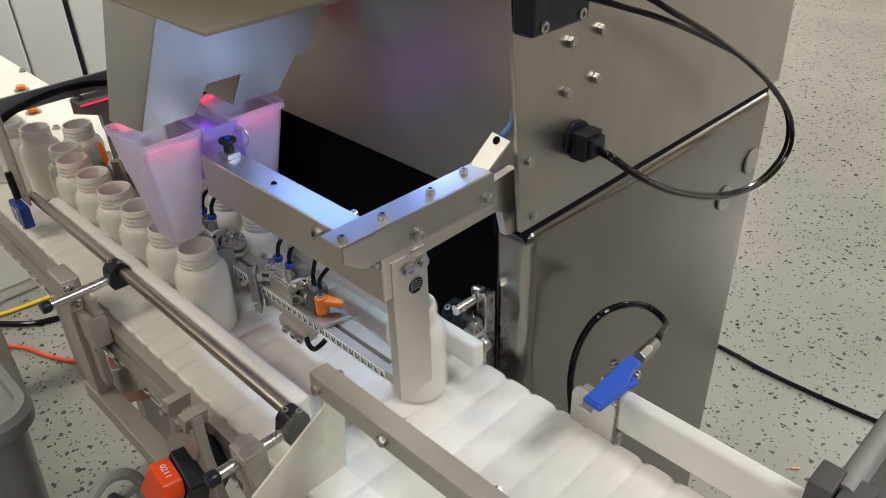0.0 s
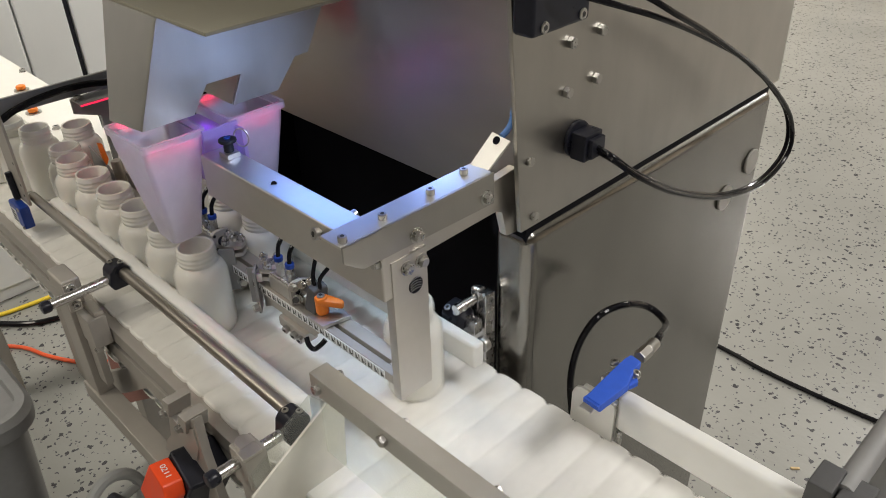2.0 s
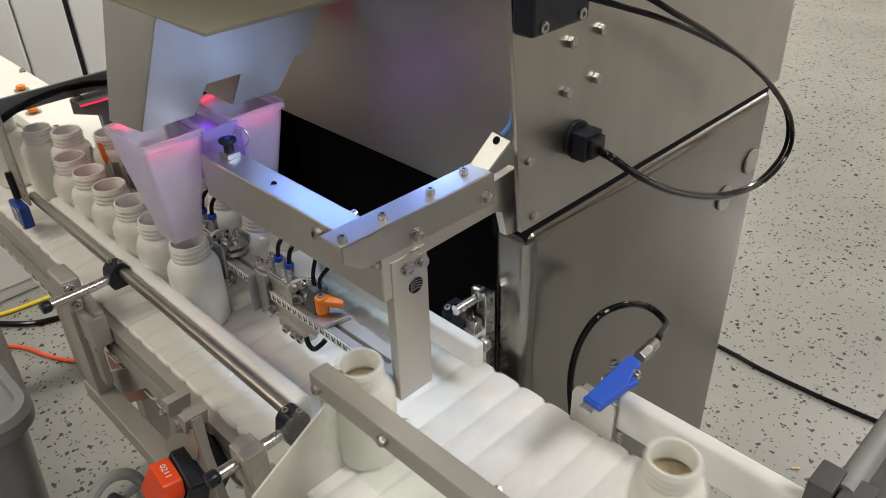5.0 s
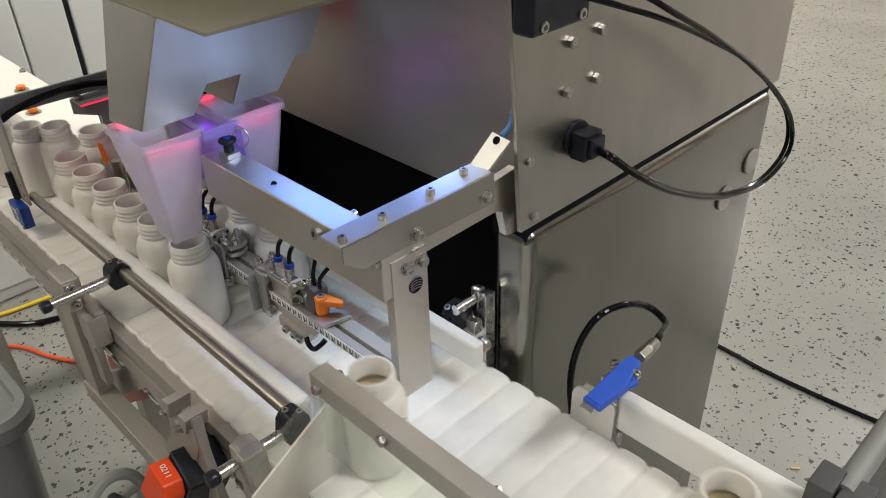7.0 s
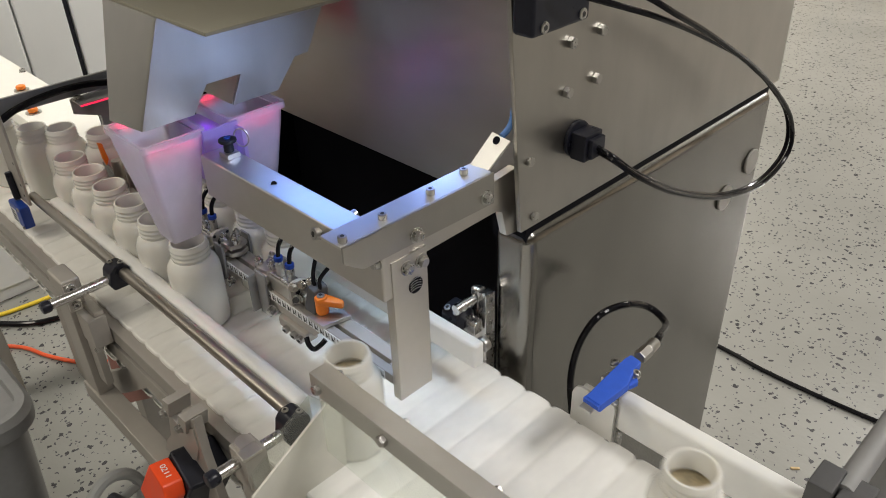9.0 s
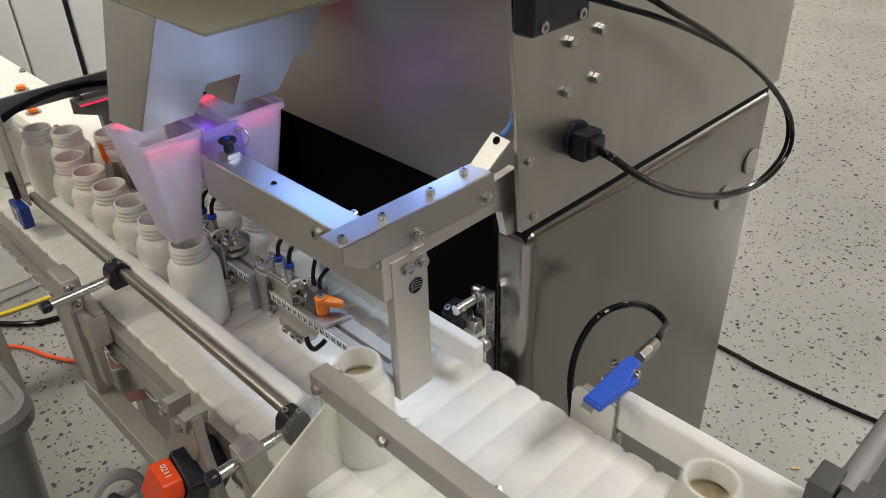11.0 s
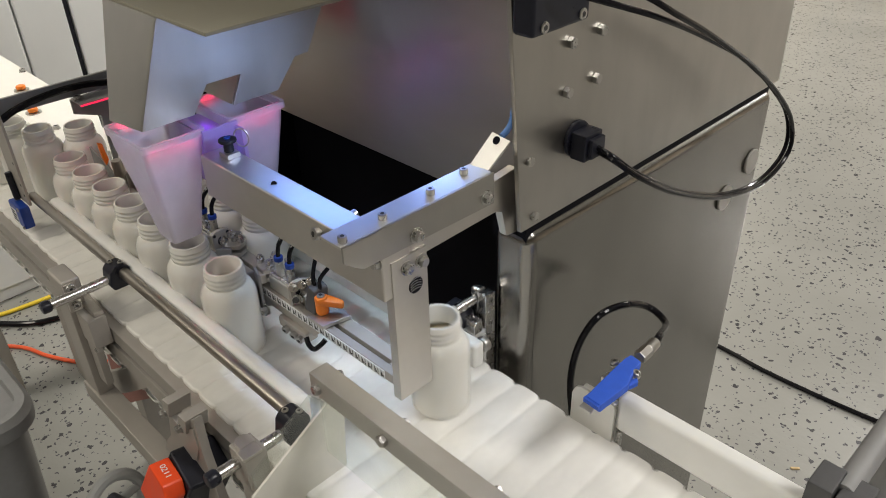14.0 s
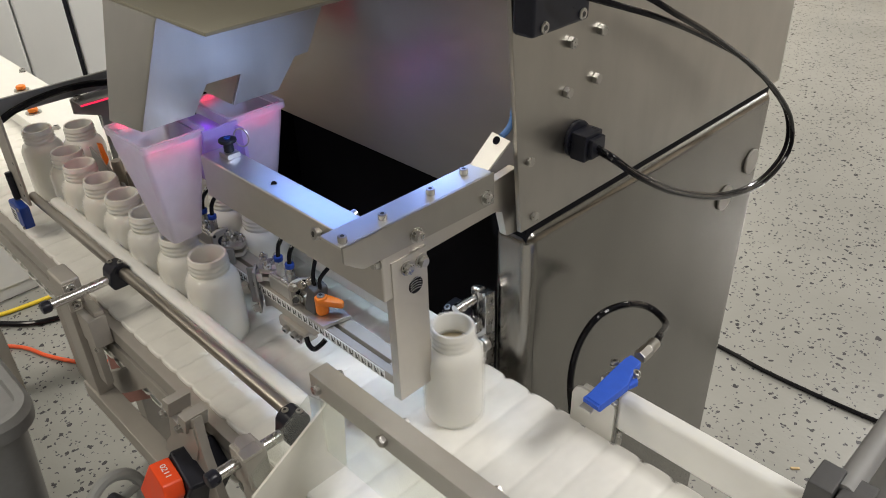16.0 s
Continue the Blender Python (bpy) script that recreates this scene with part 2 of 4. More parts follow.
def slab(points, depth, bevel=0.0, bm=None):
    """A flat polygon (list of 3D points) thickened by the vector depth."""
    own = bmesh.new()
    d = Vector(depth)
    a = [own.verts.new(p) for p in points]
    b = [own.verts.new(Vector(p) + d) for p in points]
    n = len(points)
    own.faces.new(a)
    own.faces.new(b[::-1])
    for i in range(n):
        own.faces.new((a[i], b[i], b[(i + 1) % n], a[(i + 1) % n]))
    bmesh.ops.recalc_face_normals(own, faces=own.faces)
    if bevel:
        bmesh.ops.bevel(own, geom=own.edges[:], offset=bevel, segments=2, profile=0.5, affect="EDGES")
    return join(bm, own)


def lathe(profile, sides=40, m=None, bm=None):
    own = bmesh.new()
    rings = []
    for r, z in profile:
        rings.append([own.verts.new((r * math.cos(2 * math.pi * i / sides), r * math.sin(2 * math.pi * i / sides), z)) for i in range(sides)])
    for p, q in zip(rings, rings[1:]):
        for i in range(sides):
            own.faces.new((p[i], p[(i + 1) % sides], q[(i + 1) % sides], q[i]))
    own.faces.new(rings[0][::-1])
    own.faces.new(rings[-1])
    bmesh.ops.recalc_face_normals(own, faces=own.faces)
    if m is not None:
        bmesh.ops.transform(own, matrix=m, verts=own.verts)
    return join(bm, own)


def spline(points, steps=10):
    pts = [Vector(p) for p in points]
    pts = [pts[0] * 2 - pts[1]] + pts + [pts[-1] * 2 - pts[-2]]
    out = []
    for i in range(1, len(pts) - 2):
        p0, p1, p2, p3 = pts[i - 1:i + 3]
        for k in range(steps):
            t = k / steps
            out.append(0.5 * (2 * p1 + (p2 - p0) * t + (2 * p0 - 5 * p1 + 4 * p2 - p3) * t * t + (3 * p1 - p0 - 3 * p2 + p3) * t ** 3))
    out.append(pts[-2])
    return out


def hose(points, r, sides=10, steps=10, bm=None):
    path = spline(points, steps)
    own = bmesh.new()
    rings = []
    up = Vector((0.3, 0.2, 0.93))
    for i, p in enumerate(path):
        d = (path[min(i + 1, len(path) - 1)] - path[max(i - 1, 0)]).normalized()
        s = d.cross(up).normalized()
        u = s.cross(d)
        up = u
        rings.append([own.verts.new(p + (s * math.cos(2 * math.pi * k / sides) + u * math.sin(2 * math.pi * k / sides)) * r) for k in range(sides)])
    for p, q in zip(rings, rings[1:]):
        for k in range(sides):
            own.faces.new((p[k], p[(k + 1) % sides], q[(k + 1) % sides], q[k]))
    own.faces.new(rings[0][::-1])
    own.faces.new(rings[-1])
    bmesh.ops.recalc_face_normals(own, faces=own.faces)
    return join(bm, own)


def bolt(parent, at, n, r=0.006, h=0.005, socket=False, washer=True, name="bolt"):
    """A hexagon head (or socket cap) screw whose head stands out of the surface along n."""
    at, n = Vector(at), Vector(n).normalized()
    bm = bmesh.new()
    base = at
    if washer:
        rod(at, at + n * 0.0012, r * 1.35, 20, 0.0003, bm=bm)
        base = at + n * 0.0012
    if socket:
        rod(base, base + n * h, r, 20, 0.0008, bm=bm)
        head = len(bm.faces)
        rod(base + n * (h - 0.0004), base + n * (h + 0.0002), r * 0.5, 6, bm=bm)
    else:
        rod(base, base + n * h, r, 6, 0.0007, bm=bm)
        rod(base + n * h, base + n * (h + 0.0006), r * 0.75, 16, bm=bm)
    ob = part(name, bm, BOLT, parent, smooth=False)
    if socket:
        # hexagon face coloured dark for the shade of the socket
        ob.data.materials.append(INK)
        for p in ob.data.polygons[head:]:
            p.material_index = 1
    return ob


# ---- setting ----
def setting():
    bm = bmesh.new()
    bmesh.ops.create_grid(bm, x_segments=1, y_segments=1, size=0.5)
    bmesh.ops.transform(bm, matrix=Matrix.Translation((-1.5, 2.0, 0)) @ Matrix.Diagonal((13, 16, 1, 1)), verts=bm.verts)
    tagged(part("floor", bm, FLOOR), "glossy light grey epoxy floor with dark flakes", "floor", kind="structure")
    tagged(part("wall_west", box((-8.2, -6, 0), (-8, 10, 4)), ROOM), "plain tan workshop wall", "wall", kind="structure")
    tagged(part("wall_east", box((5, -6, 0), (5.2, 10, 4)), ROOM), "plain tan workshop wall", "wall", kind="structure")
    tagged(part("wall_north", box((-8.2, 10, 0), (5.2, 10.2, 4)), ROOM), "plain tan workshop wall", "wall", kind="structure")
    tagged(part("wall_south", box((-8.2, -6.2, 0), (5.2, -6, 4)), ROOM), "plain tan workshop wall", "wall", kind="structure")
    tagged(part("ceiling", box((-8.2, -6.2, 4), (5.2, 10.2, 4.1)), CEIL), "plain grey workshop ceiling", "ceiling", kind="structure")


setting()


# ---- the conveyor ----
BELT_Z = 0.9
PITCH = 0.0361
SLATS = 135
SPEED = 0.300


def conveyor():
    conv = thing("conveyor", "slat conveyor with aluminium side rails and white slats", "conveyor")
    # slats: one mesh shared by all pieces, crowned tops and scalloped ends
    bm = bmesh.new()
    cols = []
    for k in range(9):
        u = -1 + k / 4
        x = u * (PITCH / 2 - 0.0003)
        z, y0, y1 = -0.0022 * u ** 4, 0.251 + 0.0034 * u ** 6, 0.513 - 0.0034 * u ** 6
        cols.append([bm.verts.new(p) for p in ((x, y0, -0.007), (x, y0, z - 0.0018), (x, y0 + 0.0022, z), (x, y1 - 0.0022, z), (x, y1, z - 0.0018), (x, y1, -0.007))])
    for p, q in zip(cols, cols[1:]):
        for r in range(5):
            bm.faces.new((p[r], q[r], q[r + 1], p[r + 1]))
    bm.faces.new(cols[0])
    bm.faces.new(cols[-1][::-1])
    bmesh.ops.recalc_face_normals(bm, faces=bm.faces)
    slat = part("slat", bm, BELT, conv, "white acetal slat with rounded ends")
    slats = [slat]
    for i in range(SLATS - 1):
        s = new("slat", slat.data)
        s.parent = conv
        slats.append(s)
    # a grey scuff on one slat
    z = 0.0001 - 0.0022 * (0.0024 / (PITCH / 2)) ** 4
    part("scuff", box((0.0002, 0.417, z - 0.0004), (0.0046, 0.464, z + 0.0002), 0.0002, 1), SCUFF, slats[5], "grey rubbed scuff mark")
    for lo, hi in (((-2.2, 0.238, 0.870), (0.9, 0.275, 0.8925)), ((-2.2, 0.462, 0.868), (0.9, 0.500, 0.8925)),):
        part("side_rail", box(lo, hi, 0.0015), ALU, conv)
    part("side_rail", box((-2.2, 0.236, 0.838), (0.9, 0.262, 0.864), 0.0015), ALU, conv)
    # near-black filling stands for the shade in the rail slot
    part("rail_slot", box((-2.2, 0.246, 0.860), (0.9, 0.262, 0.872)), SHADE_BLACK, conv)
    # lower frame
    part("lower_bar", box((-0.95, 0.205, 0.742), (-0.66, 0.232, 0.772), 0.002), ALU, conv)
    part("leg", box((-2.05, 0.25, 0.0), (-2.01, 0.29, 0.84), 0.002), ALU, conv)
    part("leg", box((-2.05, 0.46, 0.0), (-2.01, 0.50, 0.868), 0.002), ALU, conv)
    part("leg", box((0.46, 0.25, 0.0), (0.50, 0.29, 0.84), 0.002), ALU, conv)
    part("leg", box((0.46, 0.46, 0.0), (0.50, 0.50, 0.868), 0.002), ALU, conv)
    part("drip_board", slab([(-1.1580, 0.3000, 0.6615), (-1.0668, 0.3000, 0.6920), (-0.9271, 0.3000, 0.6933), (-1.1683, 0.3000, 0.5146)], (0, 0.008, 0), 0.001), BROWN, conv, "red-brown board below the belt")
    return slats


slats = conveyor()


# ---- guides ----
def front_guide():
    g = thing("guide_rail", "white plastic guide rail on a steel rod beside the bottles", "guide rail")
    part("rail", box((-1.135, 0.284, 0.924), (-0.512, 0.304, 0.962), 0.008, 4), WHITE, g)
    part("rod", rod((-1.17, 0.276, 0.957), (-0.513, 0.276, 0.957), 0.0070, 20, 0.001), CHROME, g)
    for x, yend in ((-0.882, 0.186), (-0.500, 0.187)):
        block = slab([(x - 0.012, 0.260, 0.936), (x - 0.012, 0.256, 0.944), (x - 0.012, 0.259, 0.962), (x - 0.012, 0.266, 0.969), (x - 0.012, 0.279, 0.969), (x - 0.012, 0.285, 0.962), (x - 0.012, 0.285, 0.936)], (0.024, 0, 0), 0.0025)
        c = part("clamp", block, BLACK, g, "black plastic cross clamp")
        bolt(c, (x - 0.005, 0.268, 0.969), (0, 0, 1), 0.0036, 0.002, True, False)
        bolt(c, (x + 0.006, 0.277, 0.969), (0, 0, 1), 0.0036, 0.002, True, False)
        part("cross_rod", rod((x, yend, 0.949), (x, 0.262, 0.949), 0.0062, 24, 0.001), POLISHED, g)
        part("end_cap", rod((x, yend - 0.012, 0.949), (x, yend, 0.949), 0.0080, 20, 0.003), BLACK, g)
    return g


front_guide()


def rail_post(x, y, tall):
    """Upright flat bar with a clamp plate over the cross rod and a stepped block that grips the side rail."""
    p = thing("rail_post", "grey aluminium post clamping a guide rod", "bracket")
    part("plate", box((x - 0.052, y, tall), (x - 0.010, y + 0.022, 0.938), 0.002), ALU, p)
    part("head", box((x - 0.052, y - 0.001, 0.9385), (x - 0.004, y + 0.023, 0.962), 0.004, 3), ALU, p)
    c = part("clamp_plate", box((x - 0.0035, y - 0.001, 0.920), (x + 0.002, y + 0.0145, 0.962), 0.001), SATIN, p)
    for z in (0.954, 0.929):
        bolt(c, (x + 0.002, y + 0.007, z), (1, 0, 0), 0.0044, 0.002, True)
    part("rail_grip", box((x - 0.009, y + 0.006, 0.872), (x + 0.030, y + 0.029, 0.9155), 0.0012), ALU, p)
    part("grip_step", box((x - 0.009, y + 0.0165, 0.9157), (x + 0.026, y + 0.029, 0.922), 0.0012), SATIN, p)
    g = part("gusset", box((x - 0.009, y + 0.008, 0.800), (x + 0.014, y + 0.018, 0.8715), 0.001), ALU, p)
    part("foot_plate", slab([(-1.0559, y + 0.039, 0.6988), (-0.9880, y + 0.039, 0.7357), (-0.8414, y + 0.039, 0.8370), (-0.7936, y + 0.039, 0.8308), (-0.9349, y + 0.039, 0.7279), (-1.0993, y + 0.039, 0.6293)], (0, 0.012, 0), 0.0012), ALU, p)
    bolt(g, (x + 0.014, y + 0.013, 0.862), (1, 0, 0), 0.0045, 0.004)
    return p


rail_post(-0.892, 0.208, 0.735)


def rod_clamp_block():
    p = thing("clamp_block", "aluminium clamp block with a rounded top on the rail", "bracket")
    c = part("block", box((-0.513, 0.208, 0.918), (-0.485, 0.232, 0.962), 0.0015, 2), ALU, p)
    arc = [(-0.5035 - 0.0085 * math.sin(radians(a)), 0.2195 - 0.0085 * math.cos(radians(a)), 0.9622) for a in range(0, 181, 20)]
    part("cap", slab(arc + [(-0.496, 0.228, 0.9622), (-0.496, 0.211, 0.9622)], (0, 0, 0.0045), 0.0008), SATIN, p)
    part("top", box((-0.4958, 0.206, 0.9622), (-0.482, 0.2265, 0.9664), 0.0012), SATIN, p)
    part("stem", box((-0.513, 0.212, 0.80), (-0.488, 0.228, 0.918), 0.002), ALU, p)
    for z in (0.93, 0.90):
        bolt(p, (-0.488, 0.22, z), (1, 0, 0), 0.0035, 0.001, True, False)


rod_clamp_block()


def fork_bracket(x):
    """Machined foot bracket with a forked top that hangs the lower bar on the side rail."""
    f = thing("fork_bracket", "machined aluminium fork bracket under the side rail", "bracket")
    part("plate", slab([(-0.6386, 0.2040, 0.9206), (-0.6237, 0.2040, 0.9180), (-0.6186, 0.2040, 0.9111), (-0.5968, 0.2040, 0.9266), (-0.5811, 0.2040, 0.9377), (-0.5800, 0.2040, 0.9117), (-0.5933, 0.2040, 0.8821), (-0.6536, 0.2040, 0.8481), (-0.6821, 0.2040, 0.8329), (-0.6676, 0.2040, 0.8603), (-0.6503, 0.2040, 0.8801)], (0, 0.012, 0), 0.0012), ALU, f)
    part("arm", slab([(-0.5985, 0.2060, 0.9359), (-0.5771, 0.2060, 0.9520), (-0.5771, 0.2060, 0.9041), (-0.5741, 0.2060, 0.8869), (-0.5589, 0.2060, 0.8232), (-0.6036, 0.2060, 0.7842), (-0.6014, 0.2060, 0.8599), (-0.6053, 0.2060, 0.8772)], (0, 0.010, 0), 0.0012), ALU, f)
    part("prong", slab([(-0.6346, 0.2005, 0.9454), (-0.6190, 0.2005, 0.9482), (-0.6285, 0.2005, 0.9232), (-0.6435, 0.2005, 0.9206)], (0, 0.026, 0), 0.001), ALU, f)
    part("prong", slab([(-0.6016, 0.2005, 0.9456), (-0.5851, 0.2005, 0.9474), (-0.5922, 0.2005, 0.9244), (-0.6086, 0.2005, 0.9219)], (0, 0.026, 0), 0.001), ALU, f)
    part("saddle", slab([(-0.6937, 0.2275, 0.8856), (-0.6321, 0.2275, 0.8927), (-0.6413, 0.2275, 0.8688), (-0.7048, 0.2275, 0.8604)], (0, 0.012, 0), 0.001), ALU, f)
    bolt(f, (-0.6354, 0.2005, 0.9266), (0, -1, 0), 0.0042, 0.004)
    bolt(f, (-0.6029, 0.2005, 0.9270), (0, -1, 0), 0.0042, 0.004)
    bolt(f, (-0.6617, 0.2180, 0.8892), (0, 0, 1), 0.0040, 0.004)
    return f


fork_bracket(-0.662)


def back_guide():
    g = thing("guide_rail", "white plastic guide rail before the machine column", "guide rail")
    part("rail", box((-1.15, 0.468, 0.930), (-0.441, 0.484, 0.962), 0.004, 3), WHITE, g)
    part("end_screw", rod((-0.447, 0.4842, 0.952), (-0.447, 0.493, 0.952), 0.009, 22, 0.002), BOLT, g)
    c = part("clamp", slab([(-0.511, 0.486, 0.946), (-0.511, 0.486, 0.965), (-0.511, 0.492, 0.973), (-0.511, 0.510, 0.975), (-0.511, 0.512, 0.946)], (0.026, 0, 0), 0.003), BLACK, g)
    bolt(c, (-0.504, 0.4905, 0.9715), (0, -0.4, 1), 0.0042, 0.002, True, False)
    bolt(c, (-0.490, 0.4905, 0.9715), (0, -0.4, 1), 0.0042, 0.002, True, False)
    part("rod", rod((-0.487, 0.486, 0.979), (-0.485, 0.5145, 0.981), 0.0062, 24), POLISHED, g)
    part("slide_block", slab([(-0.493, 0.497, 0.945), (-0.493, 0.497, 0.956), (-0.493, 0.501, 0.961), (-0.493, 0.511, 0.962), (-0.493, 0.511, 0.945)], (0.024, 0, 0), 0.0018), POLISHED, g)
    bolt(g, (-0.485, 0.504, 0.961), (0, 0, 1), 0.003, 0.0015, True, False)
    u = thing("upright", "satin steel upright holding the guide rod", "bracket")
    part("plate", box((-0.4925, 0.515, 0.78), (-0.4785, 0.529, 0.995), 0.004, 3), POLISHED, u)
    post = part("plate", box((-0.4780, 0.513, 0.78), (-0.4660, 0.529, 0.9935), 0.0015), POLISHED, u)
    for z in (0.984, 0.953, 0.915):
        bolt(post, (-0.4660, 0.521, z), (1, 0, 0), 0.0028, 0.0012, True, False)
    g2 = thing("guide_rail", "long white plastic guide rail along the belt edge", "guide rail")
    part("rail", box((-0.290, 0.513, 0.914), (0.7, 0.531, 0.960), 0.006, 4), WHITE, g2)
    part("pin", rod((-0.284, 0.516, 0.896), (-0.284, 0.516, 0.914), 0.003), BOLT, g2)


back_guide()


def clip_sensor():
    s = thing("clip_sensor", "blue plastic clip sensor on a bent steel bracket", "sensor")
    plate = [(-0.288, 0.508, 0.900), (-0.288, 0.508, 0.944), (-0.290, 0.508, 0.950), (-0.298, 0.508, 0.950), (-0.300, 0.508, 0.938), (-0.318, 0.508, 0.938), (-0.320, 0.508, 0.950),
             (-0.330, 0.508, 0.950), (-0.335, 0.508, 0.9475), (-0.338, 0.508, 0.943), (-0.340, 0.508, 0.936), (-0.340, 0.508, 0.900)]
    part("bracket", slab(plate, (0, 0.0032, 0), 0.0006), GALVANISED, s)
    part("bracket_lip", box((-0.330, 0.5114, 0.9462), (-0.289, 0.518, 0.950), 0.0018, 3), GALVANISED, s)
    part("tongue", box((-0.311, 0.478, 0.9535), (-0.297, 0.5115, 0.9570), 0.0008), GALVANISED, s)
    part("riser", box((-0.310, 0.5118, 0.9502), (-0.298, 0.522, 0.9735), 0.0005), SATIN, s)
    part("body", slab([(-0.2993, 0.4701, 0.9840), (-0.2810, 0.4688, 0.9840), (-0.2783, 0.5104, 0.9840), (-0.2859, 0.5335, 0.9840), (-0.2876, 0.5481, 0.9840), (-0.3016, 0.5503, 0.9840), (-0.3031, 0.5405, 0.9840), (-0.3021, 0.5147, 0.9840)], (0, 0, -0.010), 0.0018), BLUE, s)
    a, b = Vector((-0.2999, 0.4711, 0.9830)), Vector((-0.2815, 0.4697, 0.9830))
    for i in range(9):
        q = a.lerp(b, (i + 0.5) / 9)
        part("tooth", box((q.x - 0.0008, q.y - 0.0035, q.z - 0.005), (q.x + 0.0008, q.y + 0.001, q.z)), BLUE, s)
    bolt(s, (-0.3073, 0.5319, 0.9780), (-0.3, 0, 1), 0.0040, 0.004, True)
    bolt(s, (-0.2845, 0.5326, 0.9780), (0.3, 0, 1), 0.0040, 0.004, True)
    part("lug", slab([(-0.2851, 0.5215, 0.9790), (-0.2806, 0.5303, 0.9790), (-0.2762, 0.5255, 0.9790), (-0.2793, 0.5137, 0.9790)], (0, 0, -0.006), 0.001), BLUE, s)
    part("gland", rod((-0.2953, 0.5559, 0.9790), (-0.2959, 0.5735, 0.9790), 0.0072, 6, 0.001), STEEL, s)
    part("gland_nut", rod((-0.2959, 0.5735, 0.9790), (-0.2969, 0.5887, 0.9790), 0.0062, 18, 0.001), STEEL, s)
    part("cable", hose([(-0.2966, 0.5852, 0.9790), (-0.3000, 0.6027, 0.9781), (-0.3300, 0.6720, 0.9389), (-0.3600, 0.6863, 0.9376), (-0.3700, 0.6504, 0.9571), (-0.3800, 0.6088, 0.9580), (-0.3900, 0.5891, 0.9229),
                        (-0.3900, 0.5777, 0.8785), (-0.3900, 0.5861, 0.8178), (-0.3900, 0.5990, 0.7387)], 0.0042), RUBBER, s)
    return s


clip_sensor()


def slotted_bar():
    b = thing("slotted_bar", "slotted aluminium bar with a ruler between the two lanes", "bar")
    part("bar", box((-1.05, 0.3695, 0.962), (-0.4515, 0.3795, 0.974), 0.0008), ALU, b)
    part("bar", box((-1.05, 0.3845, 0.962), (-0.4515, 0.4005, 0.974), 0.0008), ALU, b)
    part("slot_bed", box((-1.05, 0.3795, 0.962), (-0.4515, 0.3845, 0.966)), MIDGREY, b)
    part("slot_end", box((-0.478, 0.3795, 0.9662), (-0.4515, 0.3845, 0.974)), ALU, b)
    r = part("ruler", box((-1.05, 0.3684, 0.9628), (-0.474, 0.3694, 0.9732)), PAPER, b, "pale ruler strip with dark marks")
    bm = bmesh.new()
    for i in range(112):
        x = -1.045 + i * 0.0051
        box((x, 0.3680, 0.9640), (x + 0.0007, 0.3685, 0.9722), bm=bm)
        if i % 2:
            box((x + 0.0014, 0.3680, 0.9652), (x + 0.0020, 0.3685, 0.9700), bm=bm)
            box((x + 0.0026, 0.3680, 0.9652), (x + 0.0038, 0.3685, 0.9672), bm=bm)
    tagged(part("ruler_marking", bm, INK, r), kind="stuff")
    part("under_plate", slab([(-0.700, 0.372, 0.9615), (-0.700, 0.372, 0.938), (-0.685, 0.372, 0.947), (-0.60, 0.372, 0.947), (-0.585, 0.372, 0.9615)], (0, 0.02, 0)), ALU, b)
    part("under_plate", box((-0.665, 0.366, 0.932), (-0.610, 0.384, 0.9465), 0.003), ALU, b)
    for x in (-0.646, -0.630, -0.618):
        bolt(b, (x, 0.366, 0.938), (0.2, -1, -0.2), 0.0048, 0.006, True, False)
    return b


slotted_bar()


def air_cylinder(x, y, label):
    """Small block cylinder on the slotted bar: body, end plate with holes, two push-in fittings with hoses, screws."""
    c = thing("air_cylinder", label, "air cylinder", "air cylinders on the bar")
    part("body", box((x - 0.044, y - 0.0095, 0.9745), (x + 0.0, y + 0.0095, 0.9945), 0.0025, 3), SATIN, c)
    for dy in (-0.0062, 0.0062):
        part("tie_rod", rod((x - 0.040, y + dy, 0.9955), (x + 0.0, y + dy, 0.9955), 0.0028, 16), POLISHED, c)
    part("end_plate", slab([(x + 0.0005, y - 0.0125, 0.9745), (x + 0.0005, y + 0.0125, 0.9745), (x + 0.0005, y + 0.0125, 1.0005), (x + 0.0005, y + 0.006, 1.0035), (x + 0.0005, y - 0.006, 1.0035), (x + 0.0005, y - 0.0125, 1.0005)], (0.0055, 0, 0), 0.001), ALU, c)
    # flat black discs paint the shade of the screw holes
    for dy, dz in ((-0.009, 0.979), (0.009, 0.979), (-0.009, 0.998), (0.009, 0.998)):
        part("screw_hole", rod((x + 0.0057, y + dy, dz), (x + 0.0064, y + dy, dz), 0.0021, 12), BLACK, c)
    part("piston_seal", rod((x + 0.006, y, 0.9885), (x + 0.0075, y, 0.9885), 0.0062, 18), BLACK, c)
    part("piston_rod", rod((x + 0.006, y, 0.9885), (x + 0.030, y, 0.9885), 0.0030), POLISHED, c)
    part("rod_nut", rod((x + 0.020, y, 0.9885), (x + 0.025, y, 0.9885), 0.0058, 6, 0.0006), POLISHED, c)
    for dx in (-0.030, -0.008):
        f = part("fitting", rod((x + dx, y, 0.9945), (x + dx, y, 1.015), 0.0052, 6, 0.0006), BOLT, c)
        part("collar", rod((x + dx, y, 1.015), (x + dx, y, 1.0210), 0.0055, 16, 0.001), NAVY, f, "dark blue release collar")
        h = part("hose", hose([(x + dx, y, 1.020), (x + dx, y + 0.004, 1.036), (x + dx + 0.001, y + 0.020, 1.050), (x + dx + 0.004, y + 0.040, 1.056), (x + dx + 0.010, y + 0.060, 1.062)], 0.0026), RUBBER, c)
    return c


